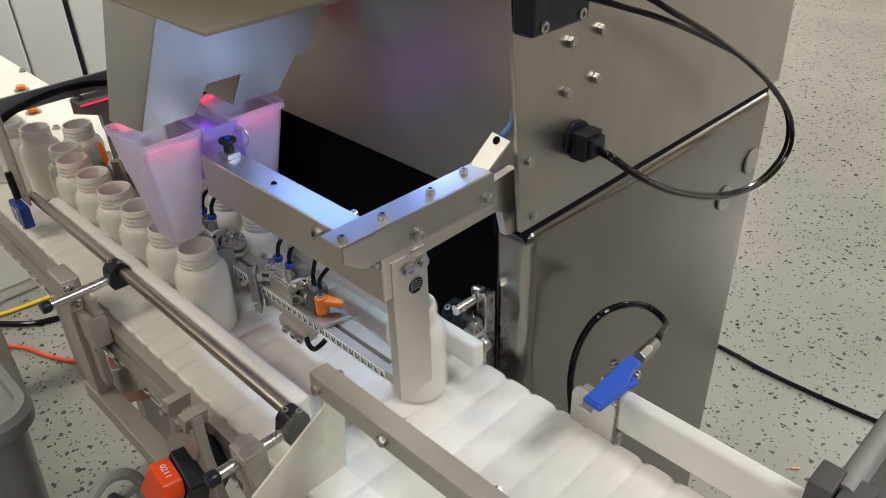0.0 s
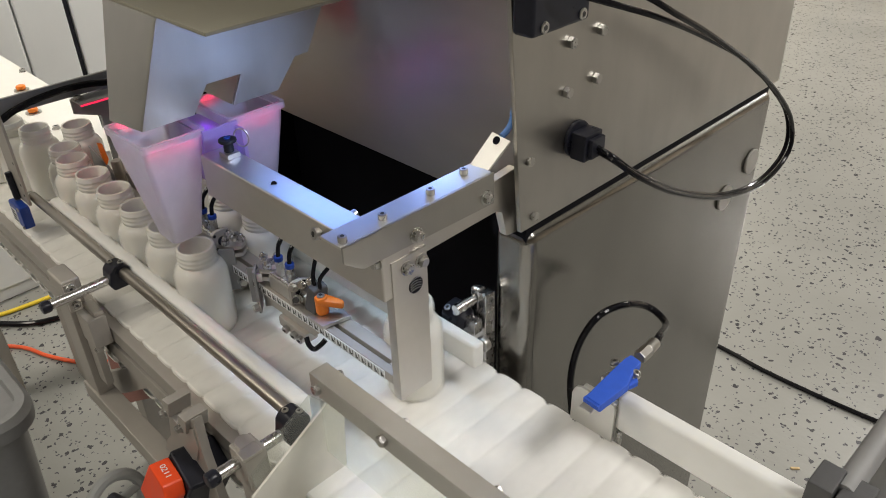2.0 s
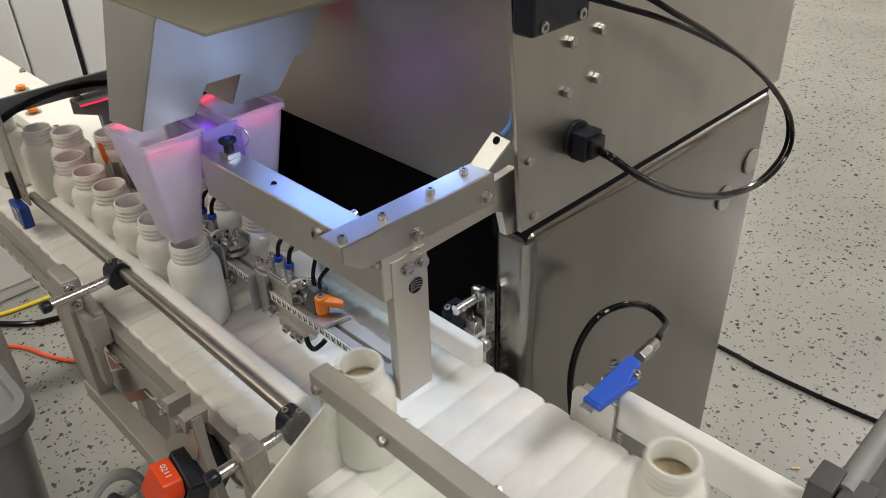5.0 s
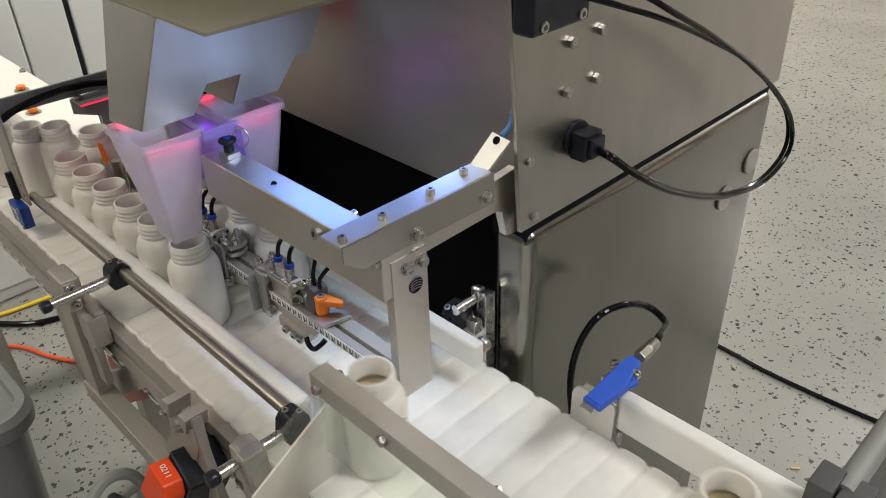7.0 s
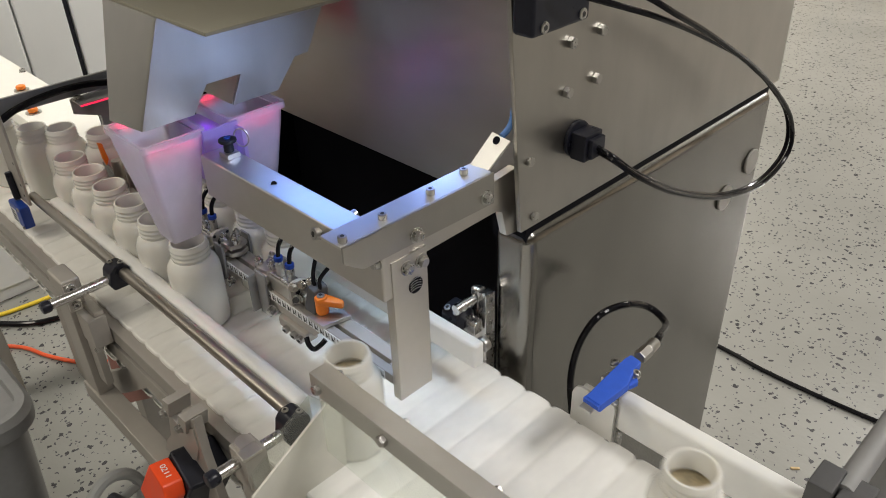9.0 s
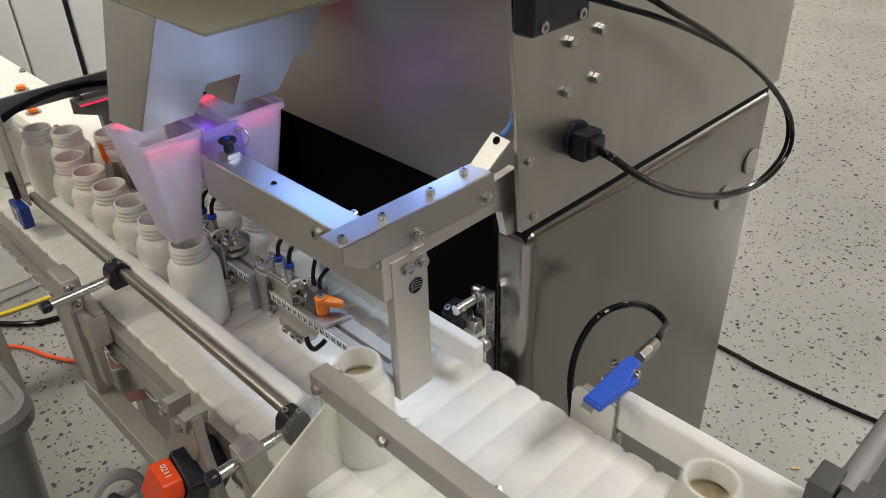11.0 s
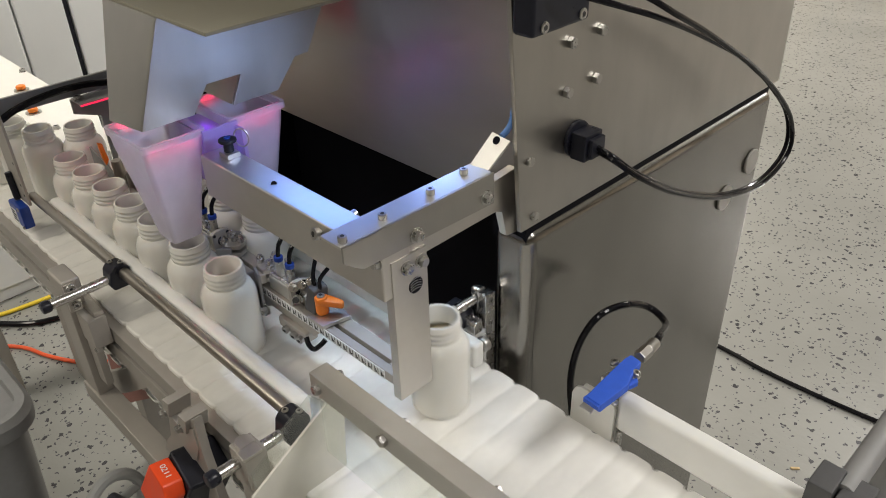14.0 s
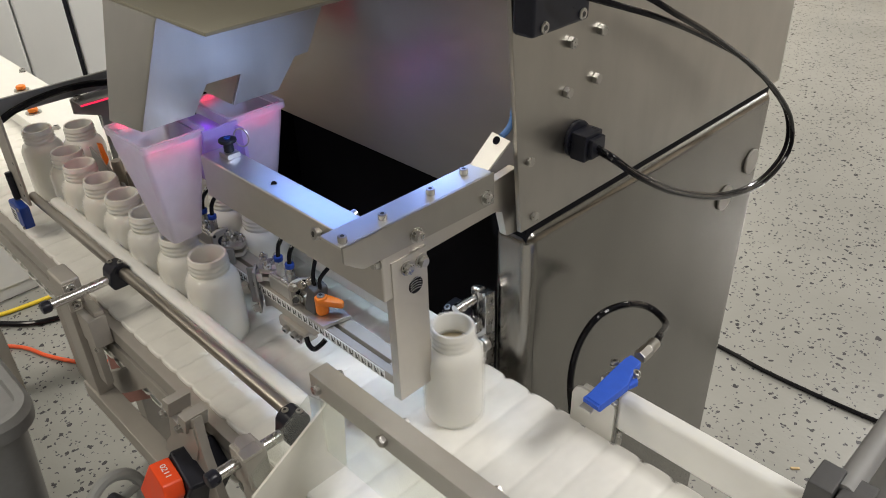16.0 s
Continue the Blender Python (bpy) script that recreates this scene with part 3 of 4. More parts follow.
air_cylinder(-0.638, 0.3815, "small block air cylinder with blue push-in fittings")
air_cylinder(-0.802, 0.3800, "small block air cylinder beside the funnel outlet")


def gate(x, dx, label):
    """A swinging stop plate on a clamp block. It turns about its upright pin."""
    g = thing("stop_gate", label, "gate", "bottle stop gates", at=(x, 0.385, 0.976))
    for z in (0.004, 0.0145):
        part("yoke", slab([(-0.013, -0.012, z), (-0.006, -0.016, z), (0.010, -0.013, z), (0.014, 0.0, z), (0.009, 0.012, z), (-0.010, 0.011, z)], (0, 0, 0.0065), 0.0016), SATIN, g)
    part("pin", rod((0, 0, -0.002), (0, 0, 0.026), 0.0045), BOLT, g)
    for bx, by in ((-0.006, 0.007), (-0.010, -0.009), (0.009, -0.003)):
        cap = part("cap_screw", rod((bx, by, 0.0212), (bx, by, 0.0275), 0.0052, 18, 0.0006), POLISHED, g)
        part("dome", rod((bx, by, 0.0275), (bx, by, 0.0318), 0.0040, 16, 0.0006, 0.0022), POLISHED, cap)
    bolt(g, (-0.013, -0.010, 0.010), (-1, 0, 0), 0.004, 0.004, True)
    bolt(g, (dx + 0.012, -0.0172, -0.028), (0.4, -1, 0), 0.0052, 0.007)
    part("arm", box((dx - 0.006, -0.0172, 0.004), (dx + 0.006, -0.010, 0.016), 0.001), SATIN, g)
    part("blade", box((dx - 0.010, -0.0205, -0.040), (dx + 0.009, -0.0172, 0.020), 0.0008), MIDGREY, g, "flat grey stop blade")
    part("lip", box((dx - 0.0125, -0.0305, -0.036), (dx - 0.0102, -0.0172, 0.014), 0.0006), MIDGREY, g)
    part("blade", box((dx - 0.008, 0.0172, -0.030), (dx + 0.010, 0.0202, 0.022), 0.0008), MIDGREY, g, "flat grey stop blade")
    return g


GATE_A = gate(-0.772, -0.008, "swinging steel stop blade under the filling funnel")
GATE_B = gate(-0.694, 0.006, "swinging grey steel stop blade between the bottles")


def sensor_boot():
    s = thing("fibre_sensor", "dark grey sensor boot with two black cables", "sensor")
    part("boot", slab([(-0.617, 0.3740, 0.976), (-0.596, 0.3740, 0.976), (-0.600, 0.3790, 1.004), (-0.612, 0.3790, 1.007)], (0, 0.020, 0), 0.002), DARKGREY, s)
    part("cable", hose([(-0.609, 0.3870, 1.003), (-0.612, 0.3890, 1.018), (-0.616, 0.3990, 1.035), (-0.612, 0.4090, 1.050), (-0.612, 0.4190, 1.072)], 0.0024), RUBBER, s)
    part("cable", hose([(-0.602, 0.3890, 1.003), (-0.602, 0.3910, 1.016), (-0.597, 0.4030, 1.030), (-0.590, 0.4130, 1.046), (-0.588, 0.4190, 1.070)], 0.0024), RUBBER, s)
    bm = hose([(-0.60, 0.3610, 0.952), (-0.594, 0.3590, 0.946), (-0.584, 0.3590, 0.945), (-0.576, 0.3630, 0.953), (-0.574, 0.3690, 0.958)], 0.0030)
    part("cable_loop", bm, RUBBER, s)
    for bx, by, bz in ((-0.6345, 0.378, 0.996), (-0.628, 0.386, 0.9985), (-0.624, 0.395, 1.000), (-0.628, 0.377, 0.983)):
        part("fastener", rod((bx, by, bz), (bx + 0.003, by - 0.006, bz + 0.003), 0.0056, 18, 0.001), POLISHED, s)
        part("fastener_head", rod((bx + 0.003, by - 0.006, bz + 0.003), (bx + 0.0045, by - 0.009, bz + 0.0045), 0.0035, 14, 0.0006), INK if bz < 0.99 else POLISHED, s)
    part("carrier", box((-0.638, 0.380, 0.9745), (-0.618, 0.401, 0.994), 0.0015), SATIN, s)
    return s


sensor_boot()


def clamp_lever():
    c = thing("clamp_lever", "orange plastic clamping lever on a flat steel plate", "lever")
    part("plate", slab([(-0.5990, 0.3660, 0.9745), (-0.5720, 0.3660, 0.9745), (-0.5650, 0.4000, 0.9745), (-0.5820, 0.4020, 0.9745)], (0, 0, 0.005), 0.0008), SATIN, c)
    x, y, z = -0.592, 0.382, 0.9795
    part("hub", rod((x, y, z), (x, y, z + 0.022), 0.0074, 20, 0.0018, 0.0070), ORANGE, c)
    part("handle", slab([(x - 0.006, y - 0.006, z + 0.014), (x + 0.003, y - 0.008, z + 0.014), (x + 0.021, y + 0.013, z + 0.007), (x + 0.017, y + 0.019, z + 0.007), (x + 0.011, y + 0.016, z + 0.009), (x - 0.005, y + 0.006, z + 0.014)],
                        (0, 0, 0.0085), 0.0025), ORANGE, c)
    bolt(c, (x, y, z + 0.0222), (0, 0, 1), 0.0045, 0.002, True, False)
    return c


clamp_lever()


def frame_arm():
    a = thing("support_arm", "stainless steel support arm that carries the funnels", "support arm")
    post = part("post", box((-0.449, 0.3590, 0.962), (-0.438, 0.4020, 1.125), 0.001), SATIN, a)
    # hole discs below are near-black in place of shade inside them
    part("threaded_hole", rod((-0.4385, 0.386, 1.089), (-0.4375, 0.386, 1.089), 0.0085, 24), SHADE_BLACK, post)
    for k in range(5):
        turn = [(-0.4376, 0.386 + 0.0070 * math.sin(radians(a)), 1.089 - 0.0065 + 0.0028 * k + 0.0030 * math.cos(radians(a))) for a in range(-70, 71, 20)]
        part("thread", hose(turn, 0.00045, 6, 2), BOLT, post)
    beam = part("beam", box((-0.742, 0.349, 1.0865), (-0.4395, 0.3835, 1.1365), 0.0022, 3), SATIN, a)
    part("tapped_hole", rod((-0.6233, 0.3653, 1.1360), (-0.6220, 0.3645, 1.1368), 0.0032, 14), SHADE_BLACK, beam)
    bolt(beam, (-0.528, 0.349, 1.124), (-0.15, -1, 0.25), 0.0062, 0.007, True, False)
    bolt(beam, (-0.522, 0.3835, 1.130), (0, 1, 0.2), 0.005, 0.006, True, False)
    bolt(beam, (-0.4440, 0.3490, 1.1290), (0, -1, 0), 0.0050, 0.005)
    part("bracket", box((-0.466, 0.3075, 1.163), (-0.4385, 0.490, 1.166), 0.0008), GALVANISED, a)
    # front of the same folded bracket, darker steel puts its shade into the colour
    part("bracket_flange", slab([(-0.4385, 0.3075, 1.166), (-0.4385, 0.3075, 1.1505), (-0.4385, 0.3265, 1.1365), (-0.4385, 0.491, 1.1325), (-0.4385, 0.491, 1.166)], (0.003, 0, 0), 0.0010), STEEL, a)
    tab = part("bracket_tab", slab([(-0.4643, 0.4876, 1.1630), (-0.4429, 0.4908, 1.1630), (-0.4325, 0.5107, 1.1905), (-0.4597, 0.5156, 1.1905)], (0, -0.0015, 0.0022), 0.0005), GALVANISED, a)
    part("slot_hole", rod((-0.4490, 0.5085, 1.1885), (-0.4492, 0.5075, 1.1893), 0.0040, 16), SHADE_BLACK, tab)
    part("arm", slab([(-0.4412, 0.376, 1.1145), (-0.4412, 0.500, 1.1165), (-0.4412, 0.509, 1.112), (-0.4412, 0.517, 1.081), (-0.4412, 0.533, 1.079), (-0.4412, 0.530, 1.155), (-0.4412, 0.490, 1.151), (-0.4412, 0.376, 1.151)],
                     (-0.010, 0, 0), 0.001), SATIN, a)
    for x, y in ((-0.4440, 0.3145), (-0.4475, 0.361), (-0.4495, 0.420), (-0.4545, 0.4685)):
        bolt(a, (x, y, 1.166), (0, 0, 1), 0.0041, 0.006, True, False)
    for y, z in ((0.388, 1.1430), (0.479, 1.1435)):
        bolt(a, (-0.4355, y, z), (1, 0, 0), 0.0056, 0.0045)
    for y, z in ((0.3765, 1.1125), (0.3945, 1.1120)):
        bolt(a, (-0.438, y, z), (1, 0, 0), 0.0055, 0.0045)
    # pull pin with its ring on the end of the beam
    p = thing("pull_pin", "black pull pin with a steel ring", "pin")
    part("seat", box((-0.722, 0.362, 1.1367), (-0.704, 0.378, 1.1425), 0.0008), SATIN, p)
    part("sleeve", rod((-0.713, 0.370, 1.1425), (-0.713, 0.370, 1.1535), 0.0056, 18, 0.001), BLACK, p)
    part("knob", rod((-0.713, 0.370, 1.1535), (-0.713, 0.370, 1.1575), 0.0100, 20, 0.0015), BLACK, p)
    part("button", rod((-0.713, 0.370, 1.1575), (-0.713, 0.370, 1.1595), 0.0035, 14, 0.0006), NAVY, p)
    ring = bmesh.new()
    pts = [(math.cos(2 * math.pi * i / 24) * 0.0085, 0, math.sin(2 * math.pi * i / 24) * 0.0105) for i in range(25)]
    hose(pts, 0.0009, 8, 1, bm=ring)
    bmesh.ops.transform(ring, matrix=pose(-0.7075, 0.384, 1.1555, 0, 0, 35), verts=ring.verts)
    part("ring", ring, CHROME, p)
    return a


frame_arm()


def machine():
    m = thing("counting_machine", "large stainless steel tablet counting machine housing", "machine")
    part("side_panel", box((-0.477, 0.5335, 0.0), (-0.424, 1.086, 1.0790), 0.015, 6), STEEL_SHADED, m)
    up = part("upper_side", slab([(-0.430, 0.519, 1.0905), (-0.430, 1.092, 1.0905), (-0.430, 1.070, 1.75), (-0.430, 0.455, 1.75)], (0.006, 0, 0), 0.0012), STEEL, m)
    # near-black filler standing in for the shade between the two panels
    part("gap_shade", box((-0.4765, 0.536, 1.0600), (-0.4310, 1.080, 1.0903)), SHADE_BLACK, m)
    part("front_sheet", box((-1.25, 0.560, 1.080), (-0.4315, 0.563, 1.75), 0.001), STEEL_H, m)
    # inside sheets coloured near-black for the shade within the opening
    part("inside_back", box((-1.25, 0.80, 0.0), (-0.478, 0.81, 1.75)), SHADE_BLACK, m)
    part("inside_floor", box((-1.25, 0.56, 0.3), (-0.486, 0.80, 0.31)), SHADE_BLACK, m)
    part("inside_wall", box((-0.486, 0.562, 0.0), (-0.478, 0.80, 1.079)), SHADE_BLACK, m)
    part("inside_end", box((-1.26, 0.54, 0.0), (-1.25, 1.08, 1.75)), SHADE_BLACK, m)
    part("back_panel", box((-1.26, 1.075, 0.0), (-0.478, 1.086, 1.75)), STEEL, m)
    # unseen box, added above the pan to keep light off the lanes
    part("head", box((-1.25, 0.33, 1.47), (-0.70, 0.5595, 1.75), 0.004), STEEL_H, m)
    part("top_panel", box((-1.26, 0.46, 1.75), (-0.424, 1.086, 1.76)), STEEL, m)
    for y, z in ((0.581, 1.271), (0.629, 1.272), (0.626, 1.224), (0.579, 1.223)):
        bolt(up, (-0.424, y, z), (1, 0, 0), 0.0058, 0.006, washer=False)
    for y, z in ((0.5275, 1.168), (0.5375, 1.103)):
        bolt(up, (-0.424, y, z), (1, 0, 0), 0.0052, 0.004, washer=False)
    for y, z in ((1.048, 0.978), (0.980, 0.944)):
        part("plug", rod((-0.424, y, z), (-0.4195, y, z), 0.0195, 32, 0.002), PLUG, m, "round steel blanking plug")
    part("hinge_strip", box((-0.446, 1.086, 0.865), (-0.430, 1.0885, 0.912)), BLACK, m)
    part("hinge_strip", box((-0.446, 1.086, 0.40), (-0.430, 1.0885, 0.45)), BLACK, m)
    part("rear_cap", rod((-0.436, 1.084, 1.088), (-0.436, 1.094, 1.088), 0.006, 16, 0.001), BOLT, m)
    # junction box with its cables
    j = thing("junction_box", "dark plastic junction box with steel screws", "junction box")
    part("lid", box((-0.4235, 0.496, 1.298), (-0.400, 0.576, 1.42), 0.004, 3), BLACK, j)
    for y in (0.511, 0.564):
        bolt(j, (-0.400, y, 1.3055), (1, 0, 0), 0.0052, 0.002, True, False)
    s = thing("cable_socket", "black square cable connector on the steel side", "connector")
    part("flange", rod((-0.424, 0.600, 1.168), (-0.4195, 0.600, 1.168), 0.0195, 30, 0.001), BLACK, s)
    part("shell", box((-0.4195, 0.586, 1.151), (-0.401, 0.615, 1.180), 0.002), BLACK, s)
    part("cap", box((-0.401, 0.590, 1.155), (-0.395, 0.612, 1.176), 0.0015), BLACK, s)
    part("cable", hose([(-0.397, 0.600, 1.166), (-0.3750, 0.5967, 1.1634), (-0.3600, 0.6228, 1.1395), (-0.3600, 0.7116, 1.0854), (-0.3600, 0.8303, 1.0333), (-0.3600, 0.9354, 1.0131), (-0.3600, 0.9968, 1.0351), (-0.3600, 0.9794, 1.0898),
                        (-0.3600, 0.9016, 1.1544), (-0.3600, 0.8190, 1.2073), (-0.3600, 0.7083, 1.2605), (-0.3600, 0.6268, 1.2952), (-0.3700, 0.5826, 1.3123), (-0.3800, 0.5499, 1.3245), (-0.3900, 0.5159, 1.3378)], 0.0029), RUBBER, s)
    part("cable", hose([(-0.397, 0.603, 1.160), (-0.3700, 0.5947, 1.1603), (-0.3550, 0.6205, 1.1377), (-0.3500, 0.6928, 1.0931), (-0.3500, 0.8087, 1.0418), (-0.3500, 0.9213, 1.0171), (-0.3500, 0.9867, 1.0393), (-0.3500, 0.9686, 1.0906),
                        (-0.3500, 0.8967, 1.1512), (-0.3500, 0.8081, 1.2079), (-0.3500, 0.7055, 1.2643), (-0.3500, 0.6348, 1.2993), (-0.3600, 0.6036, 1.3178), (-0.3800, 0.5815, 1.3313)], 0.0029), RUBBER, s)
    t = thing("air_tube", "thin blue air tube behind the bracket", "tube")
    part("tube", hose([(-0.4450, 0.5112, 1.1929), (-0.4450, 0.5184, 1.1963), (-0.4450, 0.5256, 1.2038), (-0.4600, 0.5462, 1.2077)], 0.0032), PALEBLUE, t)
    return m


machine()


def hopper():
    h = thing("discharge_pan", "beige flat pan over the steel discharge chute", "hopper")
    part("pan", box((-1.5, 0.338, 1.287), (-0.655, 0.557, 1.291), 0.001), BEIGE, h)
    c = thing("discharge_chute", "two-legged folded stainless steel discharge chute", "chute")
    part("front_sheet", slab([(-0.75, 0.338, 1.2868), (-0.75, 0.296, 1.178), (-0.75, 0.357, 1.178), (-0.75, 0.378, 1.207), (-0.75, 0.42, 1.207),
                              (-0.75, 0.405, 1.175), (-0.75, 0.465, 1.175), (-0.75, 0.494, 1.208), (-0.75, 0.513, 1.209), (-0.75, 0.557, 1.2868)], (-0.003, 0, 0), 0.0008), CHUTE, c)
    part("side_sheet", slab([(-0.753, 0.338, 1.2868), (-0.753, 0.296, 1.178), (-0.832, 0.296, 1.168), (-0.872, 0.338, 1.2868)], (0, 0.003, 0), 0.0008), CHUTE, c)
    part("back_sheet", slab([(-0.872, 0.341, 1.2868), (-0.832, 0.299, 1.168), (-0.832, 0.357, 1.178), (-0.845, 0.378, 1.207), (-0.845, 0.42, 1.207),
                             (-0.832, 0.405, 1.175), (-0.832, 0.465, 1.175), (-0.845, 0.494, 1.208), (-0.845, 0.513, 1.209), (-0.872, 0.557, 1.2868)], (-0.003, 0, 0)), CHUTE, c)
    part("divider", slab([(-0.754, 0.357, 1.178), (-0.754, 0.378, 1.207), (-0.835, 0.378, 1.207), (-0.835, 0.357, 1.178)], (0, 0.002, 0.001)), CHUTE, c)
    part("divider", slab([(-0.754, 0.405, 1.175), (-0.754, 0.42, 1.207), (-0.835, 0.42, 1.207), (-0.835, 0.405, 1.175)], (0, 0.002, 0)), CHUTE, c)
    part("end_sheet", slab([(-0.754, 0.465, 1.175), (-0.754, 0.494, 1.208), (-0.835, 0.494, 1.208), (-0.835, 0.465, 1.175)], (0, 0.002, 0)), CHUTE, c)
    return h


hopper()


def funnel(y):
    f = thing("funnel", "frosted translucent plastic funnel above a bottle mouth", "funnel", "filling funnels")

    def shell(rings, wall):
        bm = bmesh.new()

        def ring(x, yy, z, n):
            """Rounded rectangle."""
            x0, x1, y0, y1 = x[0] + n, x[1] - n, yy[0] + n, yy[1] - n
            r = min(0.006, (x1 - x0) / 3)
            out = []
            for cx, cy, a in ((x1 - r, y1 - r, 0), (x0 + r, y1 - r, 90), (x0 + r, y0 + r, 180), (x1 - r, y0 + r, 270)):
                for k in range(4):
                    b = radians(a + k * 30)
                    out.append(bm.verts.new((cx + r * math.cos(b), cy + r * math.sin(b), z)))
            return out
        outer = [ring(*q, 0.0) for q in rings]
        inner = [ring(*q, wall) for q in rings]
        n = len(outer[0])
        pairs = list(zip(outer, outer[1:])) + list(zip(inner, inner[1:])) + [(outer[0], inner[0]), (outer[-1], inner[-1])]
        for p, q in pairs:
            for i in range(n):
                bm.faces.new((p[i], p[(i + 1) % n], q[(i + 1) % n], q[i]))
        bmesh.ops.recalc_face_normals(bm, faces=bm.faces)
        return bm
    part("cone", shell([((-0.838, -0.751), (y - 0.0355, y + 0.0355), 1.1533), ((-0.835, -0.753), (y - 0.034, y + 0.034), 1.135), ((-0.803, -0.762), (y - 0.021, y + 0.016), 1.031)], 0.0020), FUNNEL, f)
    part("rim", shell([((-0.8405, -0.7480), (y - 0.0380, y + 0.0390), 1.161), ((-0.8405, -0.7480), (y - 0.0380, y + 0.0390), 1.1535)], 0.0036), FUNNEL, f, "thicker frosted rim")
    return f


funnel(0.327)
funnel(0.433)


def funnel_link():
    k = thing("funnel_holder", "violet frosted plastic holder joining the two funnels", "holder")
    part("plate", box((-0.7468, 0.358, 1.080), (-0.7426, 0.402, 1.160), 0.001), VIOLET, k)
    part("cheek", box((-0.7424, 0.3965, 1.095), (-0.728, 0.4015, 1.155), 0.001), VIOLET, k)
    part("led", box((-0.790, 0.374, 1.1445), (-0.765, 0.386, 1.147)), VIOLETLED, k, "glowing violet light")
    part("cover", box((-0.815, 0.3672, 1.1485), (-0.7480, 0.3928, 1.1515), 0.001), VIOLET, k)
    part("stem", box((-0.800, 0.3705, 1.080), (-0.7475, 0.3895, 1.144), 0.003), VIOLET, k)


funnel_link()


def side_guard():
    b = thing("side_bar", "aluminium angle bar with hexagon screws beside the belt", "bar")
    part("top_flange", box((-0.467, 0.2775, 1.032), (0.5, 0.298, 1.035), 0.0010), GALVANISED, b)
    part("front_flange", box((-0.467, 0.2778, 1.012), (0.5, 0.2808, 1.0318), 0.0006), GALVANISED, b)
    for x in (-0.455, -0.366, -0.262, -0.16, -0.05):
        bolt(b, (x, 0.2778, 1.023), (0, -1, 0), 0.0056, 0.005, washer=False)
        part("stud", rod((x, 0.2985, 1.024), (x, 0.305, 1.024), 0.0042, 6, 0.0006), BOLT, b)
    g = thing("clear_guard", "clear acrylic guard sheets hanging from the side bar", "guard")
    part("long_sheet", box((-0.462, 0.2815, 0.935), (0.5, 0.2845, 1.031), 0.0005), ACRYLIC, g)
    part("end_sheet", slab([(-0.462, 0.303, 1.000), (-0.462, 0.198, 0.9395), (-0.462, 0.176, 0.80), (-0.462, 0.295, 0.80), (-0.462, 0.306, 0.96)], (-0.003, 0, 0), 0.0005), FROST, g, "hazy end sheet")
    part("sloping_sheet", slab([(-0.4655, 0.289, 0.990), (-0.4655, 0.205, 0.938), (-0.490, 0.214, 0.940), (-0.490, 0.2885, 0.984)], (0, -0.001, 0.003), 0.0005), ACRYLIC, g)
    # clamp with the end of a cross rod, beside the long rail
    c = thing("rod_clamp", "grey two-part clamp on a grey round rod", "clamp")
    part("block", box((-0.103, 0.498, 0.972), (-0.083, 0.531, 1.000), 0.002), DARKGREY, c)
    part("block", box((-0.081, 0.500, 0.970), (-0.058, 0.534, 0.996), 0.002), DARKGREY, c)
    part("screw", rod((-0.10, 0.503, 0.965), (-0.07, 0.503, 0.965), 0.008), BOLT, c)
    part("rod", rod((-0.079, 0.515, 0.988), (-0.079, 0.80, 0.988), 0.0105, 24, 0.001), MIDGREY, c)
    part("stem", rod((-0.079, 0.7, 0.0), (-0.079, 0.7, 0.98), 0.0105, 20), MIDGREY, c)


side_guard()


